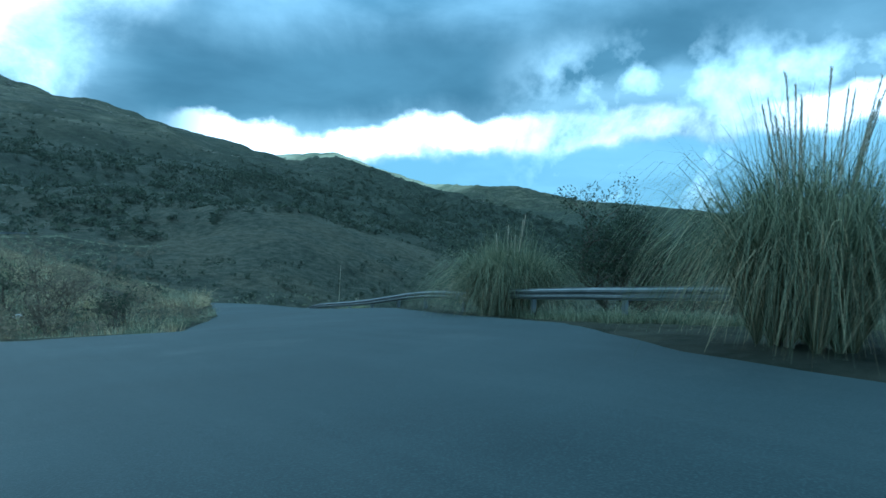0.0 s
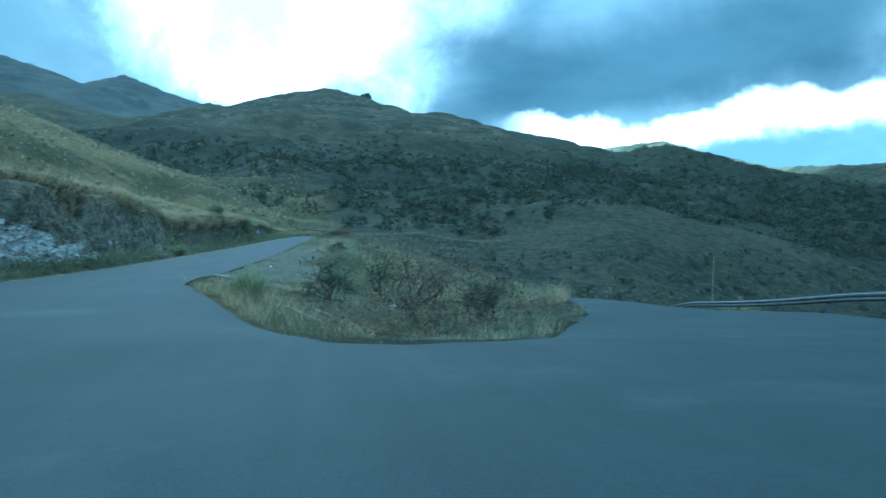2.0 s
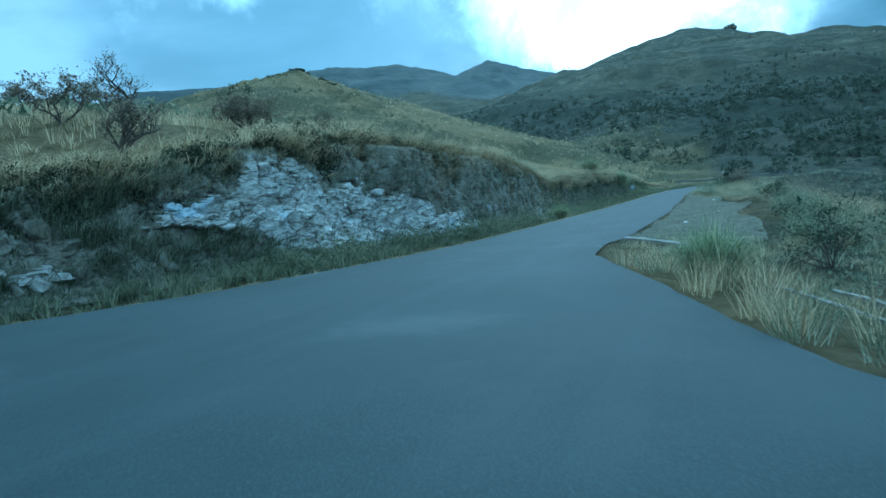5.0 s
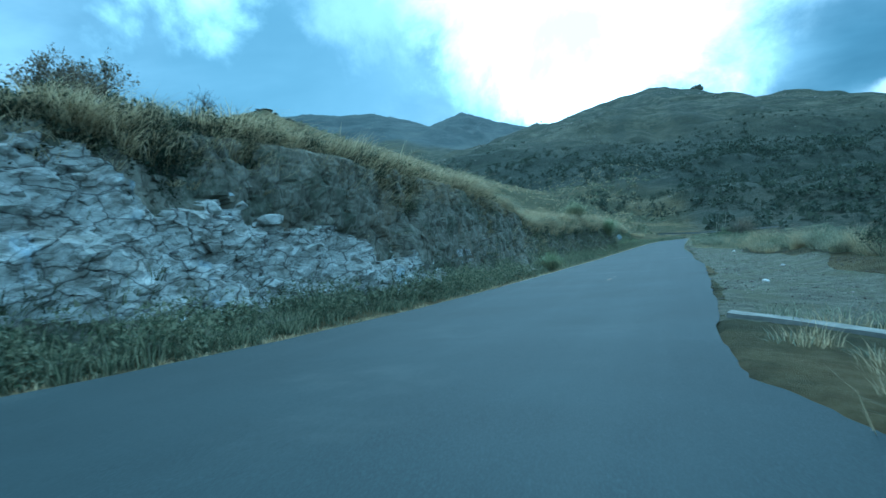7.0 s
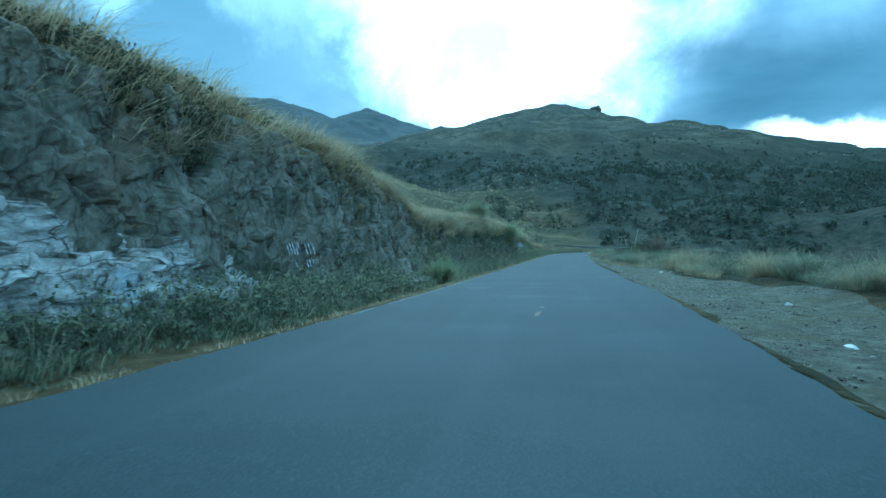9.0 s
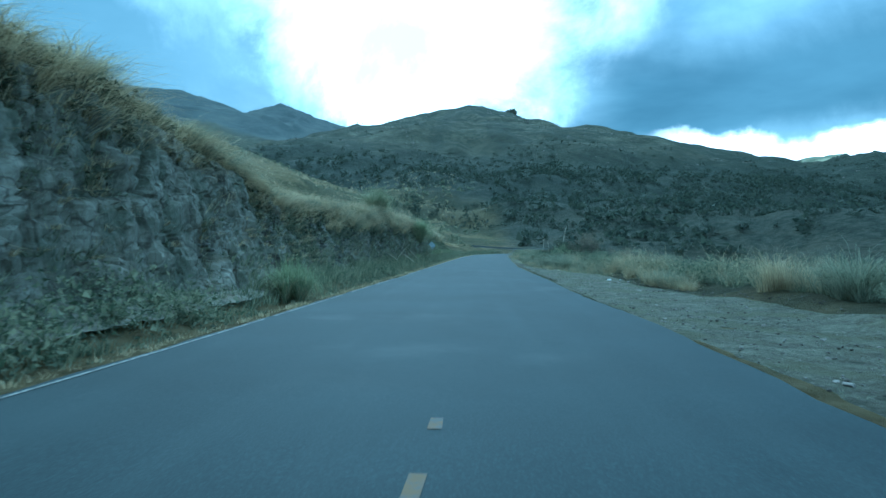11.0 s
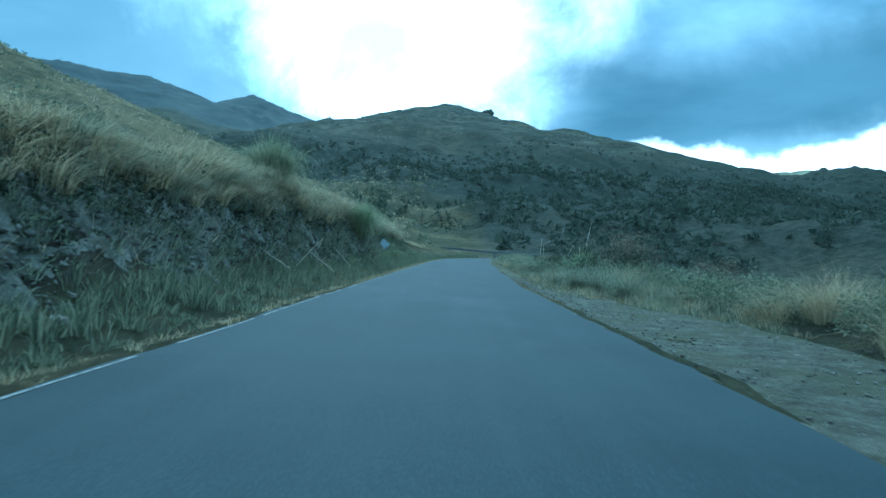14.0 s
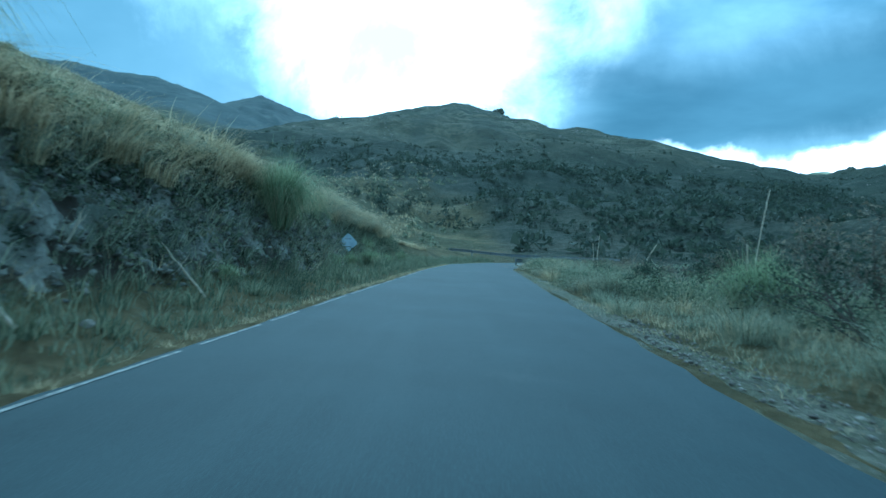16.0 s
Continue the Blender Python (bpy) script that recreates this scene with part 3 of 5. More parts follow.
def blades(roots, count, height, spread, droop, width, seed, lean=0.0, segments=2, fall=0.0):
    """Verts and faces of many bent grass blades: at each root, count blades. height and droop are (n,) or numbers."""
    rng = np.random.RandomState(seed)
    roots = np.asarray(roots, float).reshape(-1, 3)
    n = len(roots) * count
    base = np.repeat(roots, count, 0)
    h = np.repeat(np.broadcast_to(np.asarray(height, float), len(roots)), count) * rng.uniform(0.55, 1.15, n)
    s = np.repeat(np.broadcast_to(np.asarray(spread, float), len(roots)), count)
    dr = np.repeat(np.broadcast_to(np.asarray(droop, float), len(roots)), count) * rng.uniform(0.4, 1.4, n)
    a = rng.uniform(0, 2 * np.pi, n)
    r = s * np.sqrt(rng.uniform(0, 1, n))
    out = np.c_[np.cos(a), np.sin(a)]
    base = base.copy()
    base[:, :2] += out * r[:, None]
    base[:, 2] -= 0.04
    a2 = a + rng.normal(0, 0.5, n)
    out = np.c_[np.cos(a2), np.sin(a2)]
    side = np.c_[-out[:, 1], out[:, 0], np.zeros(n)]
    turn = rng.uniform(-1.2, 1.2, n)
    side[:, :2] = side[:, :2] * np.cos(turn)[:, None] + out * np.sin(turn)[:, None]
    w = width * rng.uniform(0.6, 1.3, n)
    verts, k = [], segments
    own_fall = fall * rng.uniform(0.35, 1.2, n)
    for i in range(k + 1):
        u = i / k
        c = base.copy()
        c[:, :2] += out * (dr * h * u**1.8)[:, None]
        c[:, 0] += lean * h * u**2
        c[:, 2] += h * (u - 0.45 * np.minimum(dr, 1.6) * u**2.4 - own_fall * u**2.6)
        if i < k:
            ww = (w * (1 - 0.75 * u))[:, None]
            verts += [c - side * ww, c + side * ww]
        else:
            verts.append(c)
    m = len(verts)
    v = np.stack(verts, 1).reshape(-1, 3)
    off = (np.arange(n) * m)[:, None]
    tris = []
    for i in range(k - 1):
        b = 2 * i
        tris += [off + [b, b + 1, b + 3], off + [b, b + 3, b + 2]]
    b = 2 * (k - 1)
    tris.append(off + [b, b + 1, b + 2])
    return v, np.concatenate(tris)


def leaves(centres, count, radius, size, seed, flat=0.75):
    """Verts and faces of small leaf triangles, scattered in uneven clumps about each centre."""
    rng = np.random.RandomState(seed)
    centres = np.asarray(centres, float).reshape(-1, 3)
    n = len(centres) * count
    rad = np.repeat(np.broadcast_to(np.asarray(radius, float), len(centres)), count)
    d = rng.normal(0, 1, (n, 3))
    d /= np.linalg.norm(d, axis=1)[:, None]
    c = np.repeat(centres, count, 0) + d * (rad * rng.uniform(0.2, 1, n) ** 0.5 * rng.uniform(0.75, 1.1, n))[:, None] * [1, 1, flat]
    a, b = rng.normal(0, 1, (n, 3)), rng.normal(0, 1, (n, 3))
    sz = (np.repeat(np.broadcast_to(np.asarray(size, float), len(centres)), count) * rng.uniform(0.5, 1.3, n))[:, None]
    v = np.stack([c - a * sz * 0.5, c + a * sz * 0.5, c + b * sz], 1).reshape(-1, 3)
    return v, np.arange(3 * n).reshape(-1, 3)


def pebbles(centres, size, seed):
    """Verts and faces of many small stones, each an uneven eight-sided lump."""
    rng = np.random.RandomState(seed)
    c = np.asarray(centres, float)
    n = len(c)
    ends = np.array([(1, 0, 0), (0, 1, 0), (-1, 0, 0), (0, -1, 0), (0, 0, 1), (0, 0, -1)], float)
    a = rng.uniform(0, 2 * np.pi, n)
    turn = np.stack([np.stack([np.cos(a), -np.sin(a), 0 * a], -1), np.stack([np.sin(a), np.cos(a), 0 * a], -1), np.stack([0 * a, 0 * a, 0.6 + 0 * a], -1)], 1)
    v = ends[None] * rng.uniform(0.6, 1.3, (n, 6, 1)) + rng.normal(0, 0.18, (n, 6, 3))
    v = np.einsum("nij,nkj->nki", turn, v) * np.asarray(size)[:, None, None] + c[:, None]
    f = np.array([(0, 1, 4), (1, 2, 4), (2, 3, 4), (3, 0, 4), (1, 0, 5), (2, 1, 5), (3, 2, 5), (0, 3, 5)])
    return v.reshape(-1, 3), (f[None] + 6 * np.arange(n)[:, None, None]).reshape(-1, 3)


def joined(*pieces):
    verts, faces, at = [], [], 0
    for v, f in pieces:
        verts.append(v)
        faces.append(f + at)
        at += len(v)
    return np.concatenate(verts), np.concatenate(faces)


def tube(points, radii, sides=6):
    """Verts and quads of a tapered tube along points."""
    p, n = np.asarray(points, float), sides
    way = np.gradient(p, axis=0)
    way /= np.linalg.norm(way, axis=1)[:, None] + 1e-9
    ref = np.where(np.abs(way[:, 2:3]) > 0.9, [[1.0, 0, 0]], [[0, 0, 1.0]])
    u = np.cross(way, ref)
    u /= np.linalg.norm(u, axis=1)[:, None] + 1e-9
    w = np.cross(way, u)
    a = np.linspace(0, 2 * np.pi, n, endpoint=False)
    r = np.asarray(radii, float)[:, None, None]
    v = p[:, None] + r * (np.cos(a)[None, :, None] * u[:, None] + np.sin(a)[None, :, None] * w[:, None])
    i, j = np.meshgrid(np.arange(len(p) - 1), np.arange(n), indexing="ij")
    k = (j + 1) % n
    f = np.stack([i * n + j, i * n + k, (i + 1) * n + k, (i + 1) * n + j], -1).reshape(-1, 4)
    end = len(p) * n
    v = np.r_[v.reshape(-1, 3), p[-1:], p[:1]]
    cap = [[end, (len(p) - 1) * n + q, (len(p) - 1) * n + (q + 1) % n, end] for q in range(n)]
    cap = [[c[0], c[1], c[2], c[2]] for c in cap]
    return v, f


def spray(rng, start, way, length, radius, depth, out, tips, bend=0.35, forks=3):
    """Collects the tubes of a limb and its twigs into out, by level, and the twig ends into tips."""
    steps = 6 if depth < 3 else 3
    pts, p, d = [np.array(start)], np.array(start, float), np.array(way, float)
    for i in range(steps):
        d = d + rng.normal(0, bend * 0.45, 3)
        d[2] += 0.04
        d /= np.linalg.norm(d)
        p = p + d * length / steps
        pts.append(p.copy())
    out.setdefault(depth, []).append(tube(pts, np.linspace(radius, radius * 0.45, steps + 1), 5 if depth < 2 else 3))
    tips.append(pts[-1])
    if radius < 0.006 or depth >= 4:
        return
    for _ in range(forks):
        k = rng.randint(2, steps + 1)
        side = rng.normal(0, 1, 3)
        side[2] = abs(side[2]) * 0.5
        side /= np.linalg.norm(side)
        go = d * 0.55 + side * 0.8
        spray(rng, pts[k], go / np.linalg.norm(go), length * rng.uniform(0.5, 0.75), radius * 0.5, depth + 1, out, tips, bend, forks)


def ground_at(x, y):
    return float(ground_height(np.array([x]), np.array([y]))[0])


# ---- rock cut ----
def make_rock(name, low, mid, high, paint=False, stretch=(1.2, 1.0, 1.6), crack=1.0):
    m, t, b = shader(name, 0.92, 0.2)
    p = place(t)
    tilt = add(t, "ShaderNodeMapping", [(p, "Vector")])
    tilt.inputs["Rotation"].default_value = (radians(14), radians(0), 0)
    tilt.inputs["Scale"].default_value = stretch
    strata = noise_at(t, 1.5, 9, 0.68, tilt.outputs[0], 0.6)
    colour = ramp(t, strata, [(0.28, low), (0.47, mid), (0.72, high)])
    colour = blend(t, times(t, sharp(t, noise_at(t, 0.8, 8, 0.68), 0.50 if paint else 0.55, 0.62 if paint else 0.72), 0.45 if paint else 0.5), colour, (0.15, 0.135, 0.095))
    bent = add(t, "ShaderNodeMixRGB", [(tilt.outputs[0], 1), (add(t, "ShaderNodeTexNoise", [(p, "Vector")], Scale=1.3, Detail=4.0).outputs["Color"], 2)])
    bent.inputs[0].default_value = 0.45
    for scale, wide, deep in ((1.7, 0.036, 0.8), (4.5, 0.04, 0.5)):
        cells = t.nodes.new("ShaderNodeTexVoronoi")
        cells.feature = "DISTANCE_TO_EDGE"
        cells.inputs["Scale"].default_value = scale
        t.links.new(bent.outputs[0], cells.inputs["Vector"])
        colour = blend(t, times(t, sharp(t, cells.outputs["Distance"], wide, 0.0), deep * crack), colour, (0.035, 0.03, 0.024))
    if not paint:
        stain = sharp(t, noise_at(t, 0.5, 7, 0.65, tilt.outputs[0]), 0.54, 0.66)
        colour = blend(t, times(t, stain, 0.45), colour, (0.17, 0.135, 0.085))
        moss = sharp(t, noise_at(t, 0.7, 8, 0.7), 0.48, 0.60)
        colour = blend(t, times(t, moss, 0.6), colour, (0.064, 0.074, 0.047))
    if paint:
        spots = sharp(t, noise_at(t, 0.55, 5, 0.55), 0.585, 0.66)
        colour = blend(t, times(t, spots, 0.75), colour, (0.56, 0.63, 0.70))
    t.links.new(colour, b.inputs["Base Color"])
    bump(t, b, strata, 0.9, 0.12)
    return m


PALE_ROCK = make_rock("pale_rock", (0.12, 0.116, 0.096), (0.43, 0.425, 0.385), (0.80, 0.79, 0.75), True, (1.2, 1.0, 2.2), 1.0)
DARK_ROCK = make_rock("dark_rock", (0.064, 0.063, 0.050), (0.178, 0.168, 0.128), (0.35, 0.335, 0.275), False, (1.2, 1.5, 0.8), 0.8)


EARTH = make_rock("stony_earth", (0.060, 0.058, 0.047), (0.160, 0.153, 0.125), (0.36, 0.345, 0.29), False, (1.5, 1.5, 1.2), 0.2)


def fractured(y, h, size, seed, slant=0.25, notch=0.3):
    """Depth of a broken face: each block stands out by its own amount and leans its own way; joints are cut in."""
    rng = np.random.RandomState(seed)
    u, v = (y + slant * h) / size[0], (h - 0.22 * y) / size[1]
    iu, iv = np.floor(u).astype(int), np.floor(v).astype(int)
    best, second = np.full(y.shape, 9.0), np.full(y.shape, 9.0)
    depth = np.zeros(y.shape)
    table = rng.rand(64, 64, 5)
    for a in (-1, 0, 1):
        for b in (-1, 0, 1):
            cell = table[(iu + a) % 64, (iv + b) % 64]
            du, dv = iu + a + 0.1 + 0.8 * cell[..., 0] - u, iv + b + 0.1 + 0.8 * cell[..., 1] - v
            d = np.hypot(du, dv)
            own = cell[..., 2] + 1.1 * (cell[..., 3] - 0.5) * du - (1.1 * cell[..., 4] - 0.25) * dv
            near = d < best
            second = np.where(near, best, np.minimum(second, d))
            depth, best = np.where(near, own, depth), np.where(near, d, best)
    return depth - notch * np.exp(-((second - best) / 0.06) ** 2)


PALE_TOP = line([(-60, 0.2), (-59.0, 1.15), (-58.4, 1.1), (-57.4, 0.3), (-55.6, 2.0), (-54.0, 2.35), (-52.4, 2.5), (-51.6, 4.0), (-50.4, 4.2), (-49.4, 3.6), (-48.2, 2.9), (-46.5, 2.9), (-45, 2.5), (-43.6, 2.05), (-42.5, 2.3), (-40.6, 1.95), (-39.6, 1.45), (-38, 1.35), (-36.2, 0.8), (-35, 0.2)])
PALE_LOW = line([(-60, 0.7), (-57.4, 0.6), (-56.2, 1.75), (-54, 1.8), (-52.4, 1.5), (-51.4, 0.75), (-49, 0.4), (-46, 0.3), (-43.5, 0.45), (-41, 0.3), (-35, 0.15)])


def face_point(y, u):
    """A place on the cut face: u runs from the foot, 0, to the crest, 1."""
    le, foot, depth, top, rise = left_edge(y), face_foot(y), face_depth(y), crest_rise(y), road_rise(y)
    s = 0.5 - np.sin(np.arcsin(1 - 2 * np.clip(u, 0, 1)) / 3)
    return le - foot - depth * (0.12 + 0.80 * s), rise + 0.15 + u * (top + 0.1)


def build_rock():
    ys, us = np.arange(-63, 36, 0.1), np.linspace(-0.04, 1.0, 66)
    y, u = np.meshgrid(ys, us, indexing="ij")
    x, z = face_point(y, u)
    h = z - road_rise(y)
    big, mid, small = fractured(y, h, (1.7, 1.7), 3), fractured(y, h, (0.72, 0.55), 5, -0.15), fractured(y, h, (0.30, 0.24), 9, 0.1)
    slabs, ribs = fractured(y, h, (1.9, 2.8), 13, 0.1, 0.2), fractured(y, h, (0.75, 1.0), 15, -0.1, 0.25)
    pale = (h < PALE_TOP(y) + 0.85 * waves(y, h, 1.1, 4, 0.6)) & (h > PALE_LOW(y) + 0.12 * waves(y, h * 2, 1.5, 2)) & (y < -34.5)
    earth = smooth(-22, -10, y)
    fade = smooth(-63, -58, y) * smooth(36, 27, y) * smooth(1.0, 0.88, u) * smooth(-0.04, 0.05, u)
    out = np.where(pale, 0.42 * big + 0.26 * mid + 0.12 * small, 0.40 * slabs + 0.24 * ribs + 0.13 * mid + 0.06 * small) + np.where(pale, 0.16, 0.0) + 0.25 * waves(y, h, 3.5, 3)
    out = out * (1 - 0.62 * earth) + 0.15 * earth * waves(y * 2, h * 2, 0.9, 3)
    x = x + out * fade - 0.35 * (1 - fade)
    z = z - 0.12 * (1 - smooth(-0.04, 0.08, u))
    # the rock stands proud of the slope behind it
    for _ in range(9):
        x = x + 0.11 * (ground_height(x, y) > z - 0.10) * (fade > 0.35) * (y < -19)
    ny, nu = y.shape
    i, j = np.meshgrid(np.arange(ny - 1), np.arange(nu - 1), indexing="ij")
    faces = np.stack([i * nu + j, (i + 1) * nu + j, (i + 1) * nu + j + 1, i * nu + j + 1], -1).reshape(-1, 4)
    verts = np.stack([x, y, z], -1).reshape(-1, 3)
    is_pale = pale[:-1, :-1].ravel()
    made = []
    is_earth = (y[:-1, :-1] + 3 * waves(y, h, 3, 3)[:-1, :-1] > -14).ravel()
    for name, mask, material, label in (
            ("pale_rock_outcrop", is_pale, PALE_ROCK, "pale fractured rock outcrop with bluish paint stains in the road cut"),
            ("rock_cut", ~is_pale & ~is_earth, DARK_ROCK, "dark layered rock face of the road cut under grass"),
            ("earth_bank", is_earth, EARTH, "dark crumbling bank of earth and rubble beside the road")):
        f = faces[mask]
        used, back = np.unique(f, return_inverse=True)
        ob = mesh_object(name, verts[used], back.reshape(-1, 4), material, False)
        made.append(tagged(ob, label, "rock face"))
    return made, (ys, us, np.stack([x, y, z], -1), pale)


def stone_mesh(seed, flat=0.7, cuts=9):
    rng = np.random.RandomState(seed)
    bm = bmesh.new()
    bmesh.ops.create_icosphere(bm, subdivisions=2, radius=1.0)
    for _ in range(cuts):
        n = Vector(rng.normal(0, 1, 3)).normalized()
        d = rng.uniform(0.45, 0.8)
        for v in bm.verts:
            over = v.co.dot(n) - d
            if over > 0:
                v.co -= n * over
    for v in bm.verts:
        v.co.z *= flat
    bmesh.ops.remove_doubles(bm, verts=bm.verts, dist=0.05)
    me = bpy.data.meshes.new("stone")
    bm.to_mesh(me)
    bm.free()
    return me


(OUTCROP, CUT, BANK), FACE = build_rock()


# ---- grass and scrub ----
GRASS = np.random.RandomState(11)


def on_ground(x, y, lift=0.0):
    return np.c_[x, y, ground_height(x, y) + lift]


def crest_line(y):
    return left_edge(y) - face_foot(y) - face_depth(y)


def stuff(name, data, material, label, category="grass"):
    return tagged(mesh_object(name, *data, material, True), label, category, kind="stuff")


def unpaved(x, y, margin=0.0):
    keep = ~inside(x, y, PAVEMENT)
    for dx, dy in ((margin, 0), (-margin, 0), (0, margin), (0, -margin)):
        if margin:
            keep &= ~inside(x + dx, y + dy, PAVEMENT)
    return keep


def build_grass():
    rng = GRASS
    # golden tussocks: a thick fringe hanging over the crest, thinning up the hill
    n = 3300
    y = rng.uniform(-72, 60, n)
    x = crest_line(y) + 0.95 - np.abs(rng.normal(0, 1.0, n))
    fringe = blades(on_ground(x, y), 52, rng.uniform(0.6, 1.25, n) * (1 - 0.75 * smooth(34, 56, y)) * (1 + 0.6 * waves(x, y, 1.8, 2)) * (1 + 0.3 * smooth(-14, -4, y) + 0.25 * smooth(-48, -42, y) * smooth(-20, -26, y)), 0.24, rng.uniform(0.4, 1.25, n), 0.012, 1, lean=0.14, segments=3, fall=0.2)
    # dark growth below the crest; its dark leaves also stand in for shade
    n = 2600
    y, u = rng.uniform(-68, 34, n), 0.98 - 0.46 * rng.uniform(0, 1, n) ** 1.2
    x, z = face_point(y, u)
    keep = waves(y, u * 3, 2.2, 3) > -0.25
    stuff("crest_shade_scrub", leaves(np.c_[x + 0.1, y, z][keep], 90, rng.uniform(0.15, 0.42, keep.sum()), 0.045, 31, 1.3), SCRUB, "dark tangled growth that also stands in for shade under the grassy crest", "scrub")
    # more roots and scrub, thickening the dark band that imitates the overhang's shadow
    n = 1700
    y, u = rng.uniform(-62, -14, n), 1 - 0.26 * rng.uniform(0, 1, n)
    x, z = face_point(y, u)
    keep = waves(y, u * 3, 1.5, 3) > -0.3
    stuff("overhang_shade_scrub", leaves(np.c_[x + 0.16, y, z][keep], 110, rng.uniform(0.18, 0.42, keep.sum()), 0.045, 59, 1.5), SCRUB, "dark roots and scrub that also stand in for shadow under the grassy crest", "scrub")
    stuff("crest_grass", fringe, STRAW, "golden dry tussock grass hanging over the top of the cut")
    n = 900
    y, u = rng.uniform(-66, 44, n), 1 - 0.32 * rng.uniform(0, 1, n) ** 1.5
    x, z = face_point(y, u)
    hang = blades(np.c_[x + 0.2, y, z], 28, rng.uniform(0.4, 0.9, n), 0.2, rng.uniform(1.0, 1.7, n), 0.010, 16, lean=0.35)
    stuff("hanging_grass", hang, STRAW, "dry grass hanging down over the cut face")
    # long tussocks that hang like hair over the upper half of the earth bank
    n = 520
    y = -26 + 74 * rng.uniform(0, 1, n) ** 0.85
    u = 1 - 0.42 * rng.uniform(0, 1, n) ** 1.3 * smooth(-28, -6, y)
    keep = (waves(y, u * 4, 1.6, 2) > 0.0) & (np.abs(y - 19.0) > 1.5)
    y, u = y[keep], u[keep]
    x, z = face_point(y, u)
    pick = rng.rand(len(y)) < 0.55
    long = rng.uniform(0.8, 1.35, len(y))
    for k, material, seed, label in ((pick, STRAW, 41, "long dry tussocks draped down the bank"), (~pick, SAGE, 42, "grey-green tussocks draped down the bank")):
        stuff("draped_grass", blades(np.c_[x + 0.3, y, z + 0.05][k], 70, long[k], 0.2, 0.55, 0.009, seed, lean=0.45, segments=3, fall=0.62), material, label)
    # round bushes over the bank and along its crest
    n = 800
    y = -40 + 90 * rng.uniform(0, 1, n)
    u = np.where(y < -20, rng.uniform(0.55, 1.0, n), rng.uniform(0.1, 1.0, n))
    x, z = face_point(y, u)
    pick = rng.rand(n) < 0.82
    for k, material, seed, label in ((pick, WEED, 46, "grey-green bushes over the earth bank"), (~pick, SCRUB, 47, "dark green bushes over the earth bank")):
        stuff("bank_bush", leaves(np.c_[x, y, z + 0.1][k], 230, rng.uniform(0.2, 0.55, k.sum()), 0.042, seed, 0.9), material, label, "scrub")
    # rubble and dead twigs over the earth bank
    n = 5200
    y, u = rng.uniform(-24, 34, n), rng.uniform(0.02, 0.8, n)
    x, z = face_point(y, u)
    stuff("rubble", pebbles(np.c_[x + 0.28, y, z], 0.025 + 0.09 * rng.uniform(0, 1, n) ** 3, 56), RUBBLE, "dark broken rubble over the earth bank", "rubble")
    n = 260
    y, u = rng.uniform(-24, 30, n), rng.uniform(0.05, 0.8, n)
    x, z = face_point(y, u)
    stuff("dead_twigs", blades(np.c_[x + 0.25, y, z], 7, rng.uniform(0.3, 0.8, n), 0.3, 1.3, 0.006, 57, lean=0.3), STRAW, "pale dead twigs scattered over the earth bank", "twigs")
    # dark weeds against the foot of the pale rock
    n = 380
    y = rng.uniform(-60, -30, n)
    x = left_edge(y) - face_foot(y) + rng.uniform(-0.1, 1.3, n)
    stuff("foot_weeds", blades(on_ground(x, y), 30, rng.uniform(0.25, 0.7, n) * (1 + 0.45 * waves(x, y, 2, 2)) * (0.7 + 0.4 * smooth(-42, -50, y)), 0.2, rng.uniform(0.4, 1.0, n), 0.014, 43), WEED, "dark green weeds against the foot of the rock")
    n = 3600
    y = rng.uniform(-80, 75, n)
    x = crest_line(y) - rng.uniform(0.3, 1, n) ** 1.6 * 26
    hill = blades(on_ground(x, y), 19, rng.uniform(0.4, 0.95, n), 0.26, rng.uniform(0.4, 0.9, n), 0.016, 2)
    stuff("hill_grass", hill, STRAW, "golden dry tussock grass on the hill above the road")
    n = 5000
    y = rng.uniform(-60, 260, n)
    x = crest_line(np.clip(y, -110, 80)) - 18 - rng.uniform(0, 1, n) ** 1.2 * 190
    far = blades(on_ground(x, y), 7, rng.uniform(0.5, 1.1, n), 0.45, 0.5, 0.06, 3)
    stuff("far_hill_grass", far, STRAW, "dry golden grass on the upper hillside")
    n = 1700
    y = rng.uniform(-60, 230, n)
    x = crest_line(np.clip(y, -110, 80)) - 10 - rng.uniform(0, 1, n) ** 1.1 * 200
    keep = waves(x, y, 22, 3) > 0.0
    x, y = x[keep], y[keep]
    size = rng.uniform(0.4, 1.1, len(x))
    stuff("hill_scrub", leaves(on_ground(x, y, 0.4), 60, size, 0.2, 4), WEED, "dull low thorny scrub dotted over the hillside", "scrub")
    # weeds between the road and the face
    n = 2600
    y = rng.uniform(-64, 66, n)
    x = left_edge(y) - 0.35 - rng.uniform(0, 1, n) ** 0.8 * (face_foot(y) + 0.3)
    weeds = blades(on_ground(x, y), 21, rng.uniform(0.14, 0.48, n) * (1 + 0.5 * waves(x, y, 2.5, 2)) * (0.5 + 1.1 * smooth(0.3, 2.0, left_edge(y) - x)), 0.16, rng.uniform(0.4, 1.0, n), 0.011, 5)
    stuff("verge_weeds", weeds, WEED, "grey-green weeds at the foot of the cut")
    n = 900
    y = rng.uniform(-66, 66, n)
    x = left_edge(y) - 0.12 - rng.uniform(0, 0.5, n)
    stuff("verge_grass", blades(on_ground(x, y), 18, rng.uniform(0.06, 0.2, n), 0.12, 0.6, 0.008, 6), STRAW, "short dry grass along the asphalt edge")
    # weeds and low bushes smothering the near end of the cut
    n = 1500
    y, u = rng.uniform(-74, -50.5, n), rng.uniform(0.0, 0.92, n)
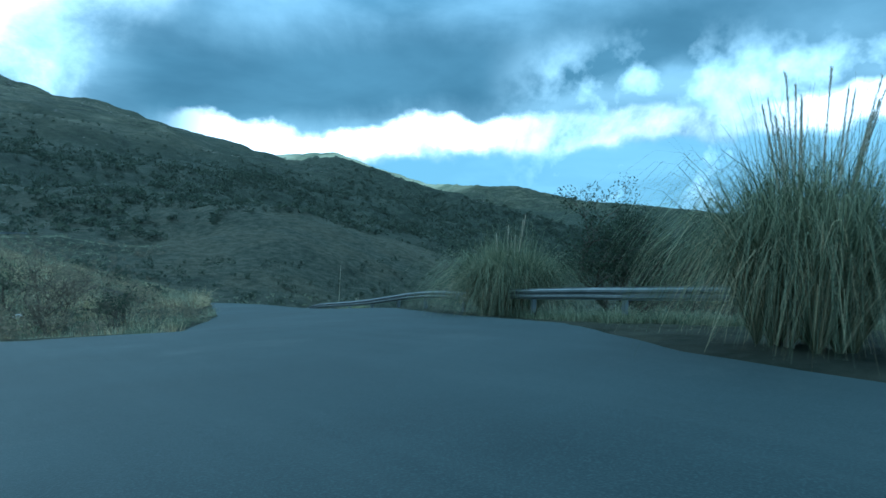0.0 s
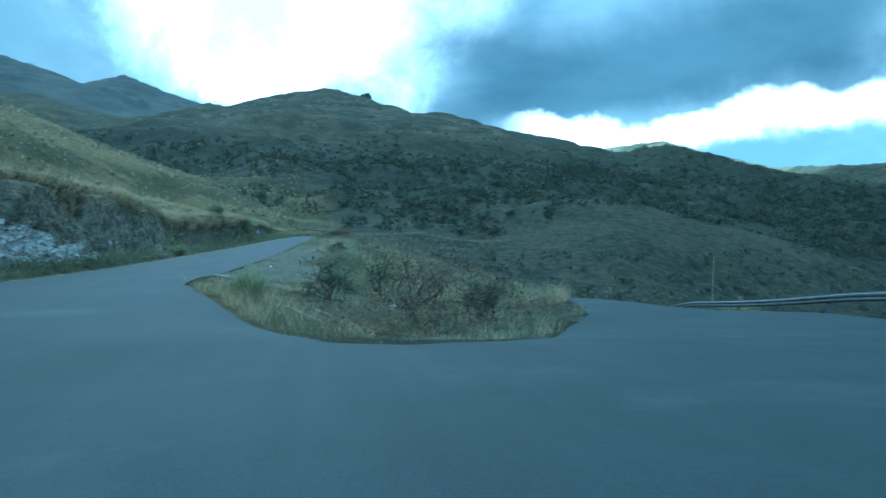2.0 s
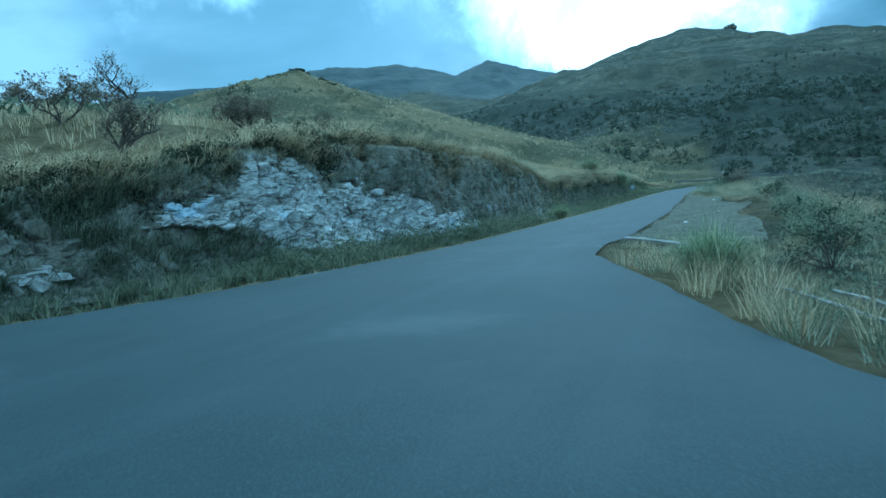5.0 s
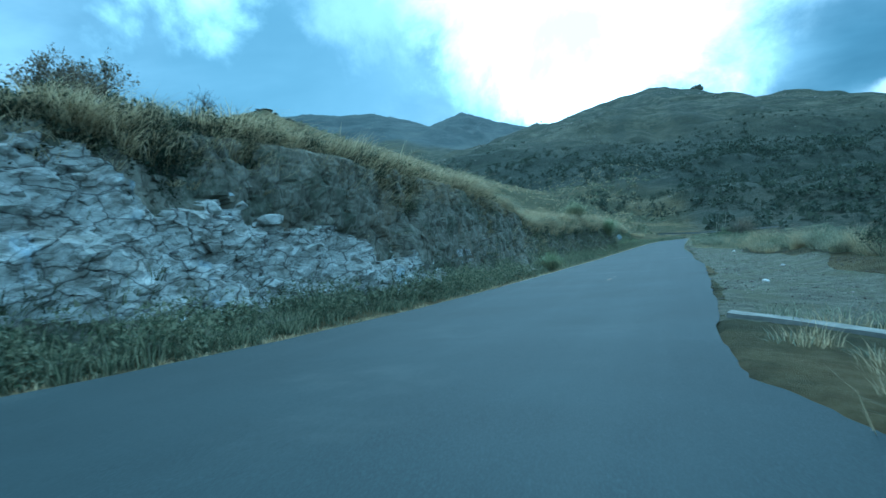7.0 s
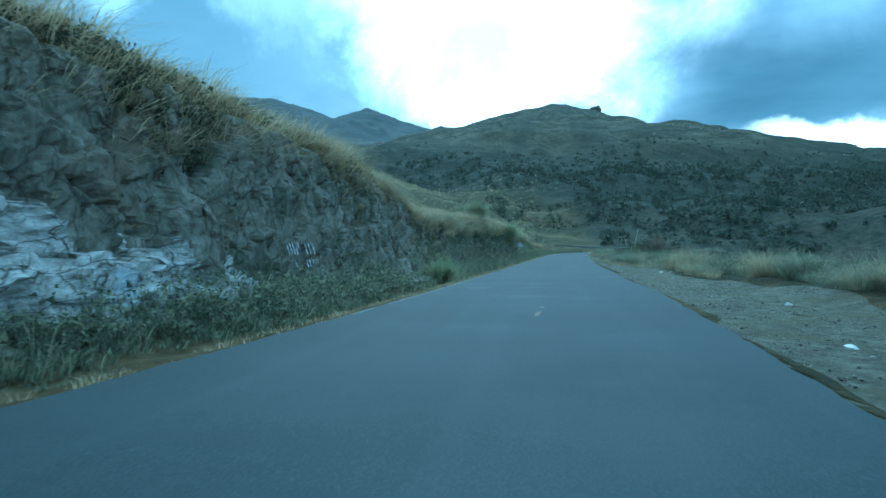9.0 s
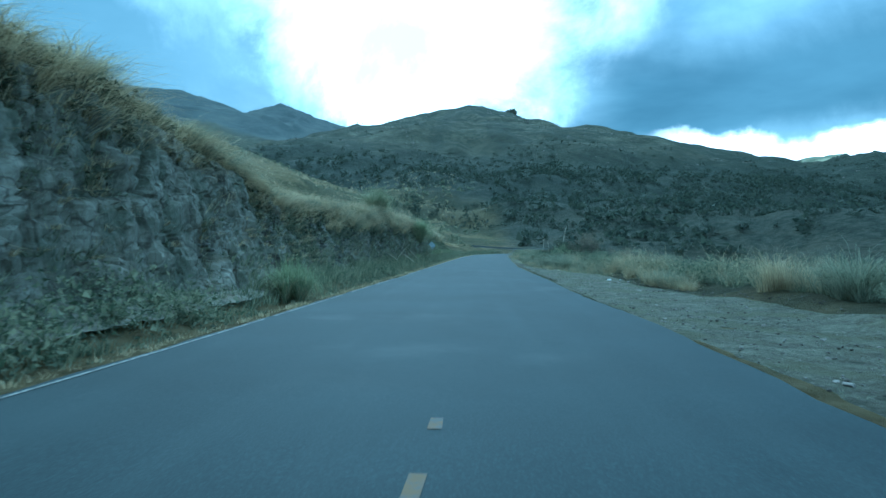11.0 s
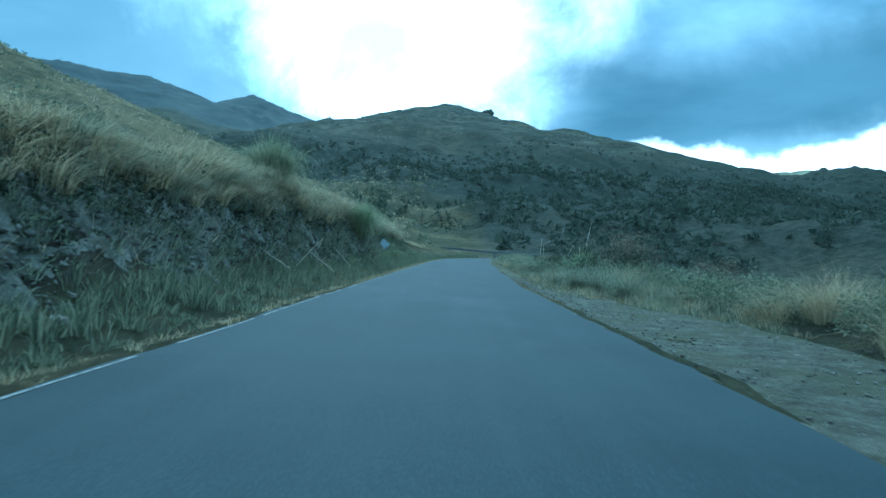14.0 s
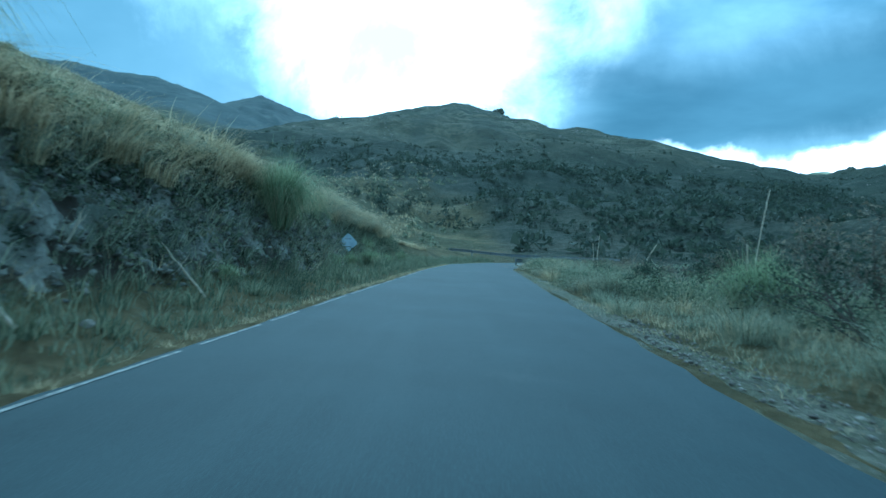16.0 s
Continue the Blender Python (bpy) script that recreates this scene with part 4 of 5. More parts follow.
    keep = (y < -52.5) | (u < 0.25)
    keep &= ~((u > 0.38) & (u < 0.72) & (y > -56)) & ~((y > -59.4) & (y < -57.3) & (u > 0.2) & (u < 0.5))
    x, z = face_point(y, u)
    pick = rng.rand(n) < 0.5
    for k, material, seed, label in ((keep & pick, WEED, 51, "dull green weeds covering the low end of the cut"), (keep & ~pick, SAGE, 52, "grey-green weeds covering the low end of the cut")):
        stuff("bank_weeds", blades(np.c_[x + 0.25, y, z - 0.05][k], 34, rng.uniform(0.3, 0.75, k.sum()), 0.24, rng.uniform(0.6, 1.2, k.sum()), 0.013, seed, lean=0.25), material, label)
    k = keep & (rng.rand(n) < 0.2)
    stuff("bank_bush", leaves(np.c_[x + 0.1, y, z][k], 190, rng.uniform(0.2, 0.5, k.sum()), 0.045, 53, 0.9), SCRUB, "dark bushes on the low end of the cut", "scrub")
    # bushes along the foot of the pale rock
    n = 190
    y = rng.uniform(-53, -27, n)
    x = left_edge(y) - face_foot(y) + rng.uniform(-0.2, 1.1, n)
    stuff("foot_bushes", leaves(on_ground(x, y, 0.25), 220, rng.uniform(0.2, 1.0, n) ** 1.5 * 0.75 + 0.1, 0.04, 54, 1.1), WEED, "grey-green bushes along the foot of the rock", "scrub")
    # dry tufts in the joints of the dark rock
    n = 1100
    y, u = rng.uniform(-50, -12, n), rng.uniform(0.2, 0.95, n)
    x, z = face_point(y, u)
    keep = (z - road_rise(y) > PALE_TOP(y) + 0.3) & (waves(y, u * 4, 1.1, 2) > -0.1)
    pick = rng.rand(n) < 0.5
    for k, material, seed, label in ((keep & pick, STRAW, 64, "dry grass tufts in the joints of the rock"), (keep & ~pick, WEED, 65, "dull green tufts in the joints of the rock")):
        stuff("joint_tufts", blades(np.c_[x + 0.35, y, z][k], 26, rng.uniform(0.15, 0.42, k.sum()), 0.12, rng.uniform(0.8, 1.5, k.sum()), 0.009, seed, lean=0.3, fall=0.3), material, label)
    # tufts on the face
    n = 3000
    y, u = rng.uniform(-62, 40, n), rng.uniform(0.05, 1.0, n)
    keep = ((y > -36) | (u > 0.75) | (y < -54.5) | (u < 0.16) | (rng.rand(n) < 0.05)) & (waves(y * 1.0, u * 4, 1.6, 3) + 0.4 * smooth(-20, 0, y) > -0.1)
    keep &= (y < -20) | (u > 0.7) | (rng.rand(n) < 0.6)
    y, u = y[keep], u[keep]
    x, z = face_point(y, u)
    tufts = blades(np.c_[x + 0.15, y, z], 21, rng.uniform(0.2, 0.6, len(y)) * (1 + 0.5 * smooth(-16, 4, y)), 0.2, rng.uniform(0.7, 1.4, len(y)), 0.010, 7, lean=0.25)
    stuff("face_weeds", tufts, SAGE, "tufts of grass and weeds clinging to the cut face")
    n = 1100
    y = -46 + 84 * rng.uniform(0, 1, n) ** 0.7
    x = right_edge(y) + 0.15 + rng.uniform(0, 1, n) ** 1.6 * 4.0
    stuff("shoulder_tufts", blades(on_ground(x, y), 15, rng.uniform(0.04, 0.15, n), 0.14, 0.9, 0.0045, 17), SAGE, "low scattered tufts on the gravel shoulder")
    # rough grass that closes in on the asphalt further along
    n = 2600
    y = rng.uniform(-6, 46, n)
    x = right_edge(y) + 0.25 + rng.uniform(0, 1, n) ** 0.9 * 6.5
    keep = (x - right_edge(y) > 3.6 * smooth(8, -6, y)) & (waves(x, y, 2.0, 2) > -0.4)
    x, y = x[keep], y[keep]
    pick = rng.rand(len(x)) < 0.45
    tall = rng.uniform(0.12, 0.42, len(x)) * (0.6 + 0.9 * smooth(0.3, 3.0, x - right_edge(y)))
    for k, material, seed, label in ((pick, STRAW, 61, "short dry grass along the road's outer edge"), (~pick, SAGE, 62, "short grey-green grass along the road's outer edge")):
        stuff("edge_grass", blades(on_ground(x[k], y[k]), 30, tall[k], 0.24, 0.8, 0.006, seed), material, label)
    # grass under the rail of the outer bend
    s = rng.uniform(0, 1, 420)
    x = np.interp(s, [0, 0.45, 0.6, 1], [22.3, 19.3, 19.3, 22.0]) + rng.normal(0.25, 0.35, 420)
    y = np.interp(s, [0, 0.45, 0.6, 1], [-81.5, -75.6, -74.6, -67.6]) + rng.normal(0, 0.3, 420)
    keep = unpaved(x, y, 0.2)
    stuff("rail_grass", blades(on_ground(x[keep], y[keep]), 34, rng.uniform(0.2, 0.5, keep.sum()), 0.22, 0.8, 0.008, 63), WEED, "dull weeds under the guardrail")
    # shoulder and the row of tussocks beyond it
    n = 2300
    y = rng.uniform(-47, 64, n)
    e = 5.2 - 1.4 * smooth(-24, -8, y) + 0.8 * np.abs(rng.normal(0, 1.0, n)) * np.where(y > 12, 1.4, 1.0) - smooth(-4, 14, y) * 2.9 + 0.6 * waves(0 * y, y, 6, 2)
    x = right_edge(y) + np.maximum(e, 0.5)
    keep = unpaved(x, y, 0.3) & (waves(x, y, 1.3, 2) > 0.12)
    x, y = x[keep], y[keep]
    tall = (0.45 + 0.6 * smooth(-0.35, 0.45, waves(x, y, 2.6, 2))) * rng.uniform(0.7, 1.2, len(x)) * (1 - 0.35 * smooth(2.4, 0.6, x - right_edge(y)))
    pick = waves(x, y + 60, 3.5, 2) + rng.normal(0, 0.25, len(x)) > 0.16
    row = lambda k, seed: blades(on_ground(x[k], y[k]), 96, tall[k] * 1.4, 0.17, rng.uniform(0.6, 1.3, k.sum()), 0.0045, seed, segments=3, fall=0.25)
    tall = tall * 1.2
    stuff("shoulder_dry_grass", row(pick, 8), STRAW, "pale dry tussock grass beyond the gravel shoulder")
    stuff("shoulder_grass", row(~pick, 18), SAGE, "grey-green tussock grass beyond the gravel shoulder")
    n = 560
    y = rng.uniform(-46, 60, n)
    x = right_edge(y) + 5.3 - 1.2 * smooth(-20, -4, y) + np.abs(rng.normal(0, 1.6, n)) - smooth(8, 26, y) * 3.2
    keep = unpaved(x, y, 0.8) & (waves(x, y, 5, 2) > -0.3)
    x, y = x[keep], y[keep]
    stuff("shoulder_scrub", leaves(on_ground(x, y, 0.35), 320, rng.uniform(0.35, 0.8, len(x)), 0.036, 32, 1.0), WEED, "low grey-green bushes among the roadside tussocks", "scrub")
    n = 1700
    y = rng.uniform(-50, 75, n)
    x = right_edge(y) + 5.5 + rng.uniform(0, 1, n) ** 1.3 * 24 - smooth(8, 26, y) * 3.0
    keep = unpaved(x, y, 0.5)
    x, y = x[keep], y[keep]
    stuff("slope_grass", blades(on_ground(x, y), 20, rng.uniform(0.5, 1.1, len(x)), 0.3, 0.8, 0.014, 9), SAGE, "grey-green grass on the slope below the road")
    n = 420
    y = rng.uniform(-48, 75, n)
    x = right_edge(y) + 7.5 + rng.uniform(0, 1, n) ** 1.2 * 30 - smooth(8, 30, y) * 3.5
    keep = unpaved(x, y, 1.2)
    x, y = x[keep], y[keep]
    size = rng.uniform(0.4, 1.0, len(x))
    stuff("slope_scrub", leaves(on_ground(x, y, 0.45), 170, size, 0.06, 10, 0.9), BROWN, "brown leafless scrub on the slope below the road", "scrub")
    n = 4200
    y = rng.uniform(-46, 14, n)
    x = right_edge(y) + 0.15 + rng.uniform(0, 1, n) * 4.6 * (1 - 0.8 * smooth(-8, 8, y))
    stuff("gravel", pebbles(on_ground(x, y, 0.03), rng.uniform(0.4, 1.0, n) ** 2 * 0.042, 48), GRAVEL, "loose grey stones scattered over the shoulder", "gravel")
    # the island of rough ground in the fork
    x, y = rng.uniform(1, 42, 8600), rng.uniform(-67, 30, 8600)
    keep = unpaved(x, y, 0.22) & (x < 17 + (y + 60) * 0.28 + 6 * smooth(-40, -10, y)) & (x > right_edge(np.clip(y, -50, 70)) + 0.7 + 4.6 * smooth(-46.5, -42.5, y))
    x, y = x[keep], y[keep]
    tall = 0.45 + 1.0 * smooth(-0.3, 0.5, waves(x, y, 4, 3))
    tall = tall * (0.6 + 0.4 * smooth(-64, -57, y)) * (1 - 0.5 * smooth(2.2, 0.6, np.abs((x - 7.4) + 0.485 * (y + 55.6)) * smooth(-66, -60, y) + 5 * smooth(-50, -46, y)))
    tall = tall * (1 - 0.6 * smooth(-54.5, -51.5, y) * smooth(9.5, 7.5, x))
    pick = waves(x + 40, y, 4, 3) + rng.normal(0, 0.3, len(x)) > 0.08
    stuff("island_dry_grass", blades(on_ground(x[pick], y[pick]), 40, tall[pick] * rng.uniform(0.6, 1.25, pick.sum()), 0.26, 0.65, 0.0065, 12), STRAW, "straw-coloured tussocks between the two roads")
    dull = ~pick & (waves(x, y + 70, 3, 2) > 0.2)
    for k, material, seed, label in ((~pick & ~dull, SAGE, 13, "grey-green tussocks between the two roads"), (dull, WEED, 14, "dark weeds between the two roads")):
        stuff("island_grass", blades(on_ground(x[k], y[k]), 38, tall[k] * rng.uniform(0.5, 1.15, k.sum()), 0.26, 0.8, 0.0068, seed), material, label)
    away = y < -49.5
    sparse = away & (rng.rand(len(x)) < 0.16 * smooth(4.5, 7.5, x)) & (waves(x, y, 6, 2) > -0.1)
    stuff("island_scrub", leaves(on_ground(x, y, 0.35)[sparse], 230, rng.uniform(0.3, 0.8, sparse.sum()), 0.04, 44, 1.0), BROWN, "brown twiggy bushes between the two roads", "scrub")
    darker = away & (rng.rand(len(x)) < 0.07 * smooth(4.5, 8, x)) & (waves(x + 9, y, 6, 2) > -0.1)
    stuff("island_bushes", leaves(on_ground(x, y, 0.3)[darker], 210, rng.uniform(0.3, 0.75, darker.sum()), 0.04, 45, 1.0), WEED, "dark green low bushes between the two roads", "scrub")
    # beyond the lower road and the rail
    x, y = rng.uniform(18, 75, 2400), rng.uniform(-100, 30, 2400)
    low = np.array(LOW_ROAD)
    keep = unpaved(x, y, 1.4) & (x > np.interp(y, [-100, -80, -75, -69, -62, -42, -27, 30], [23, 22.5, 20.5, 21.5, 25.5, 29.5, 33.5, 34]))
    x, y = x[keep], y[keep]
    stuff("valley_grass", blades(on_ground(x, y), 18, rng.uniform(0.4, 0.9, len(x)), 0.3, 0.6, 0.022, 14), SAGE, "rough grass beyond the guardrail")
    # bushes over the valley floor
    n = 2600
    y = rng.uniform(-60, 230, n)
    x = 24 + rng.uniform(0, 1, n) ** 1.2 * 190
    z = ground_height(x, y)
    keep = (z < -4) & unpaved(x, y, 3)
    x, y = x[keep], y[keep]
    size = rng.uniform(0.4, 1.0, len(x)) ** 1.5 * 1.7
    stuff("valley_scrub", leaves(on_ground(x, y, 0.5), 36, size, 0.14 + 0.09 * size, 33, 0.75), MOUNTAIN_SCRUB, "dark thorny scrub over the valley floor", "scrub")
    # scrub on the mountain: a dense belt on the lower slopes, small bushes above
    n = 17000
    x, y = rng.uniform(-300, 480, n), rng.uniform(90, 700, n)
    z = mountains(x, y)
    belt = smooth(100, 28, z + 46 * waves(x, y, 110, 4))
    keep = rng.rand(n) < 0.13 * smooth(-0.2, 0.4, waves(x, y, 60, 3)) + 0.95 * belt * smooth(-0.6, 0.0, waves(x, y, 35, 3, 0.6))
    keep &= (0.45 * x + y > 225) | (x > 12)
    x, y, belt = x[keep], y[keep], belt[keep]
    size = rng.uniform(0.35, 1.0, len(x)) ** 2.2 * (1.1 + 3.0 * belt)
    stuff("mountain_scrub", leaves(on_ground(x, y, 0.3), 44, size, 0.16 + 0.17 * size, 15, 0.8), MOUNTAIN_SCRUB, "dark shrubs and trees on the mountain slopes", "scrub")
    # trees along the foot of the mountain
    n = 5200
    x, y = rng.uniform(-30, 420, n), rng.uniform(115, 430, n)
    keep = (mountains(x, y) < 34 + 14 * waves(x, y, 70, 2)) & (waves(x, y, 28, 3, 0.6) > -0.25) & (0.45 * x + y > 135)
    x, y = x[keep], y[keep]
    size = rng.uniform(0.4, 1.0, len(x)) ** 2 * 3.0
    stuff("foot_trees", leaves(on_ground(x, y, 0.6), 40, size, 0.15 + 0.15 * size, 58, 0.85), MOUNTAIN_SCRUB, "dark green trees and thickets along the foot of the mountain", "trees")
    # loose rock on the slopes and along the crests
    n = 2600
    x, y = rng.uniform(-320, 460, n), rng.uniform(150, 770, n)
    z = mountains(x, y)
    keep = (waves(x, y, 55, 4, 0.6) > 0.22) | ((np.abs(z - 52 - 14 * waves(x, y, 90, 2)) < 6) & (rng.rand(n) < 0.7))
    spots = [on_ground(x, y)[keep]]
    for k, (slope, ridge) in enumerate(RIDGES[1:7]):
        p = np.array(ridge, float)
        seg = np.r_[0, np.cumsum(np.hypot(*np.diff(p[:, :2], axis=0).T))]
        d = rng.uniform(0, seg[-1], 130)
        d = d[waves(d, 0 * d + 31 * k, 60, 2) > -0.1]
        spots.append(on_ground(np.interp(d, seg, p[:, 0]) + rng.normal(0, 3, len(d)), np.interp(d, seg, p[:, 1]) - np.abs(rng.normal(0, 4, len(d)))))
    spots = np.concatenate(spots)
    far = np.hypot(spots[:, 0], spots[:, 1]) / 700
    stuff("mountain_rock", pebbles(spots, rng.uniform(0.35, 1.0, len(spots)) ** 2 * 1.5 * np.clip(far, 0.5, 1.3), 49), STONE, "grey rocks scattered over the mountain slopes and crests", "rock")


build_grass()


# ---- things along the road ----
def gravel_shoulder():
    m, t, b = shader("stony_soil", 0.95, 0.15)
    pebble = add(t, "ShaderNodeTexVoronoi", [(place(t), "Vector")], Scale=11.0)
    soil = ramp(t, noise_at(t, 2.2, 10, 0.8), [(0.36, (0.05, 0.049, 0.035)), (0.5, (0.108, 0.104, 0.074)), (0.64, (0.19, 0.182, 0.135))])
    soil = blend(t, times(t, sharp(t, pebble.outputs["Distance"], 0.35, 0.15), 0.5), soil, (0.22, 0.205, 0.175))
    soil = blend(t, times(t, sharp(t, noise_at(t, 0.6, 6, 0.6), 0.46, 0.60), 0.65), soil, (0.10, 0.098, 0.055))
    t.links.new(soil, b.inputs["Base Color"])
    bump(t, b, noise_at(t, 5.0, 8, 0.75), 1.0, 0.12)
    from mathutils.geometry import delaunay_2d_cdt
    ys = np.arange(-47.5, 40, 0.5)
    inner = right_edge(ys) - 0.35
    wide = (3.9 - 1.1 * smooth(-22, -8, ys) + 0.9 * waves(0 * ys, ys, 7, 3)) * (0.12 + 0.88 * smooth(9, -3, ys)) * smooth(40, 24, ys) * smooth(-48.2, -44, ys) + 0.4
    outer = right_edge(ys) + wide
    ring = list(zip(inner, ys)) + list(zip(outer, ys))[::-1]
    gx, gy = np.meshgrid(np.arange(0.5, 9, 0.45), np.arange(-48, 40, 0.45))
    ok = inside(gx, gy, ring)
    pts = [Vector(p) for p in ring] + [Vector(p) for p in zip(gx[ok], gy[ok])]
    n = len(ring)
    verts, _, faces, *_ = delaunay_2d_cdt(pts, [(i, (i + 1) % n) for i in range(n)], [list(range(n))], 1, 1e-4)
    v = np.array([(p.x, p.y) for p in verts])
    z = ground_height(v[:, 0], v[:, 1]) + 0.075 * smooth(-0.15, 0.25, v[:, 0] - right_edge(v[:, 1])) - 0.05 + 0.035 * waves(v[:, 0], v[:, 1], 0.8, 3) * smooth(-0.1, 0.4, v[:, 0] - right_edge(v[:, 1]))
    ob = mesh_object("verge", np.c_[v, z], [f for f in faces if len(f) == 3], m)
    tagged(ob, "stony bare soil shoulder beside the asphalt", "verge", kind="structure")


def strip(name, ys, x0, x1, material, label):
    """A worn painted line on the asphalt, broken where the paint has gone."""
    bm = bmesh.new()
    for a, b in zip(ys, ys[1:]):
        if noise.noise((a * 0.8, 4.0, 1.0)) < -0.22:
            continue
        quad = []
        for y, f in ((a, x0), (a, x1), (b, x1), (b, x0)):
            x = f(y) + 0.015 * noise.noise((y * 5, f(y) * 9, 2))
            quad.append(bm.verts.new((x, y, float(ground_height(np.array([x]), np.array([y]), False)[0]) + 0.021)))
        bm.faces.new(quad)
    ob = part(name, bm, material)
    return tagged(ob, label, "road marking", kind="structure")


def make_paint(name, colour):
    m, t, b = shader(name, 0.8, 0.3)
    worn = sharp(t, noise_at(t, 9, 6, 0.7), 0.40, 0.62)
    t.links.new(blend(t, worn, colour, (0.09, 0.088, 0.084)), b.inputs["Base Color"])
    return m


def arcs(roots, count, long, tilt, fall, width, seed, lean=0.0):
    """Verts and faces of long leaves that rise, arch over and hang; tilt and fall are ranges."""
    rng = np.random.RandomState(seed)
    base = np.repeat(np.asarray(roots, float), count, 0)
    n, k = len(base), 7
    a, th = rng.uniform(0, 2 * np.pi, n), np.radians(rng.uniform(*tilt, n))
    span, g = long * rng.uniform(0.6, 1.1, n), np.minimum(rng.uniform(*fall, n), 0.93 * np.cos(th))
    out = np.c_[np.cos(a), np.sin(a), np.zeros(n)]
    turn = a + np.pi / 2 + rng.uniform(-0.9, 0.9, n)
    side = np.c_[np.cos(turn), np.sin(turn), np.zeros(n)] * (width * rng.uniform(0.6, 1.3, n))[:, None]
    sway = rng.normal(0, 0.06, (n, 3)) * [1, 1, 0]
    rows = []
    for i in range(k + 1):
        u = i / k
        c = base + span[:, None] * (out * (np.sin(th) * (u + 0.5 * g * u**3))[:, None] + sway * u**2 + [lean * u**2, 0, 0])
        c[:, 2] = np.maximum(c[:, 2] + span * (np.cos(th) * u - g * u**3.6) - 0.04, -0.05)
        rows += [c - side * (1 - 0.85 * u), c + side * (1 - 0.85 * u)]
    m = 2 * (k + 1)
    off = (np.arange(n) * m)[:, None]
    faces = [off + [2 * i, 2 * i + 1, 2 * i + 3, 2 * i + 2] for i in range(k)]
    return np.stack(rows, 1).reshape(-1, 3), np.concatenate(faces)


def pampas(x, y, tall, wide, count, seed, material, label, plumes=0, droop=0.75, sink=0.0, width=0.010, fall=0.0, lean=0.0):
    base = thing("pampas_grass", x, y, ground_at(x, y) - sink, label, "grass clump", "pampas clumps")
    rng = np.random.RandomState(seed)
    count = int(count * (1 + 1.6 * (tall < 2.2)))
    r = wide * 0.2
    n = 14
    a = rng.uniform(0, 2 * np.pi, n)
    q = r * np.sqrt(rng.rand(n))
    roots = np.c_[np.cos(a) * q, np.sin(a) * q, np.zeros(n)]
    open_out = math.degrees(math.atan(0.42 * wide / tall)) * droop
    heart = arcs(roots, count // n // 3, tall * 1.12, (0, open_out * 0.8), (0.08, 0.40 + 0.3 * fall), width * 0.8, seed, lean)
    hanging = arcs(roots, count // n // 2, tall * 1.35, (open_out * 0.5, open_out * 1.3), (0.45, 0.85 + 0.3 * fall), width, seed + 2, lean)
    part("foliage", joined(heart, hanging), material, base)
    part("dead_foliage", arcs(roots, count // n // 6, tall * 1.0, (open_out * 0.5, open_out * 1.2), (0.5, 1.0), width, seed + 1), STRAW, base, "dry straw-coloured inner leaves")
    for k in range(plumes):
        a = rng.uniform(0, 2 * np.pi)
        h = tall * rng.uniform(0.85, 1.08)
        lean = rng.uniform(0.05, 0.25) * tall
        top = np.array([math.cos(a) * lean, math.sin(a) * lean, h])
        path = [np.array([math.cos(a), math.sin(a), 0]) * r * 0.4 * (1 - u) + top * np.array([u**1.6, u**1.6, u]) for u in np.linspace(0, 1, 7)]
        stem = part("stem", tube(path, np.linspace(0.009, 0.004, 7), 4), PLUME, base, "dry flower stem")
        tuft = blades(np.array([path[4] + (path[6] - path[4]) * s for s in np.linspace(0, 1, 34)]), 7, 0.10, 0.010, 0.4, 0.004, seed + 50 + k)
        part("plume", tuft, PLUME, stem, "feathery pale plume")
    return base


def stalk(x, y, top, lean, seed):
    z = ground_at(x, y)
    base = thing("flower_stalk", x, y, z, "tall dry pale flower stalk standing in roadside grass", "plant", "dry stalks")
    h = top - z
    path = [(lean[0] * u**1.5, lean[1] * u**1.5, h * u - 0.05) for u in np.linspace(0, 1, 8)]
    part("stem", tube(path, np.linspace(0.022, 0.010, 8), 5), PLUME, base)
    tip = np.array([np.array(path[5]) + (np.array(path[7]) - np.array(path[5])) * s for s in np.linspace(0, 1, 10)])
    part("plume", blades(tip, 8, 0.14, 0.01, 0.35, 0.007, seed), PLUME, base, "narrow feathery seed head")
    part("basal_foliage", blades([(0, 0, 0)], 60, 0.7, 0.15, 0.7, 0.009, seed + 3), REED, base, "grass leaves at the foot")


def bare_tree(x, y, tall, seed, label, leaf=None, leaf_count=0, leaf_size=0.06, spread=1.0, stems=1, girth=0.045, forks=4):
    z = ground_at(x, y)
    base = thing("tree", x, y, z - 0.05, label, "tree", "trees by the road")
    rng = np.random.RandomState(seed)
    out, tips = {}, []
    for k in range(stems):
        way = np.array([rng.normal(0, 0.25 * spread), rng.normal(0, 0.25 * spread), 1.0])
        spray(rng, (rng.normal(0, 0.05), rng.normal(0, 0.05), 0), way / np.linalg.norm(way), tall * 0.55, girth * tall, 0, out, tips, 0.35 * spread, forks)
    part("trunk", joined(*out[0]), BARK, base)
    for level, name in ((1, "limb"), (2, "branch")):
        for piece in out.get(level, []) if level == 1 else []:
            part(name, piece, BARK, base)
    fine = [p for level in out if level >= 2 for p in out[level]]
    if fine:
        tagged(part("twig_spray", joined(*fine), BARK, base, "thin bare twigs"), kind="stuff")
    if leaf:
        pts = np.array(tips)
        part("crown", leaves(pts, leaf_count, 0.16 * tall / 2, leaf_size, seed + 9, 0.8), leaf, base, "sparse small leaves")
    return base


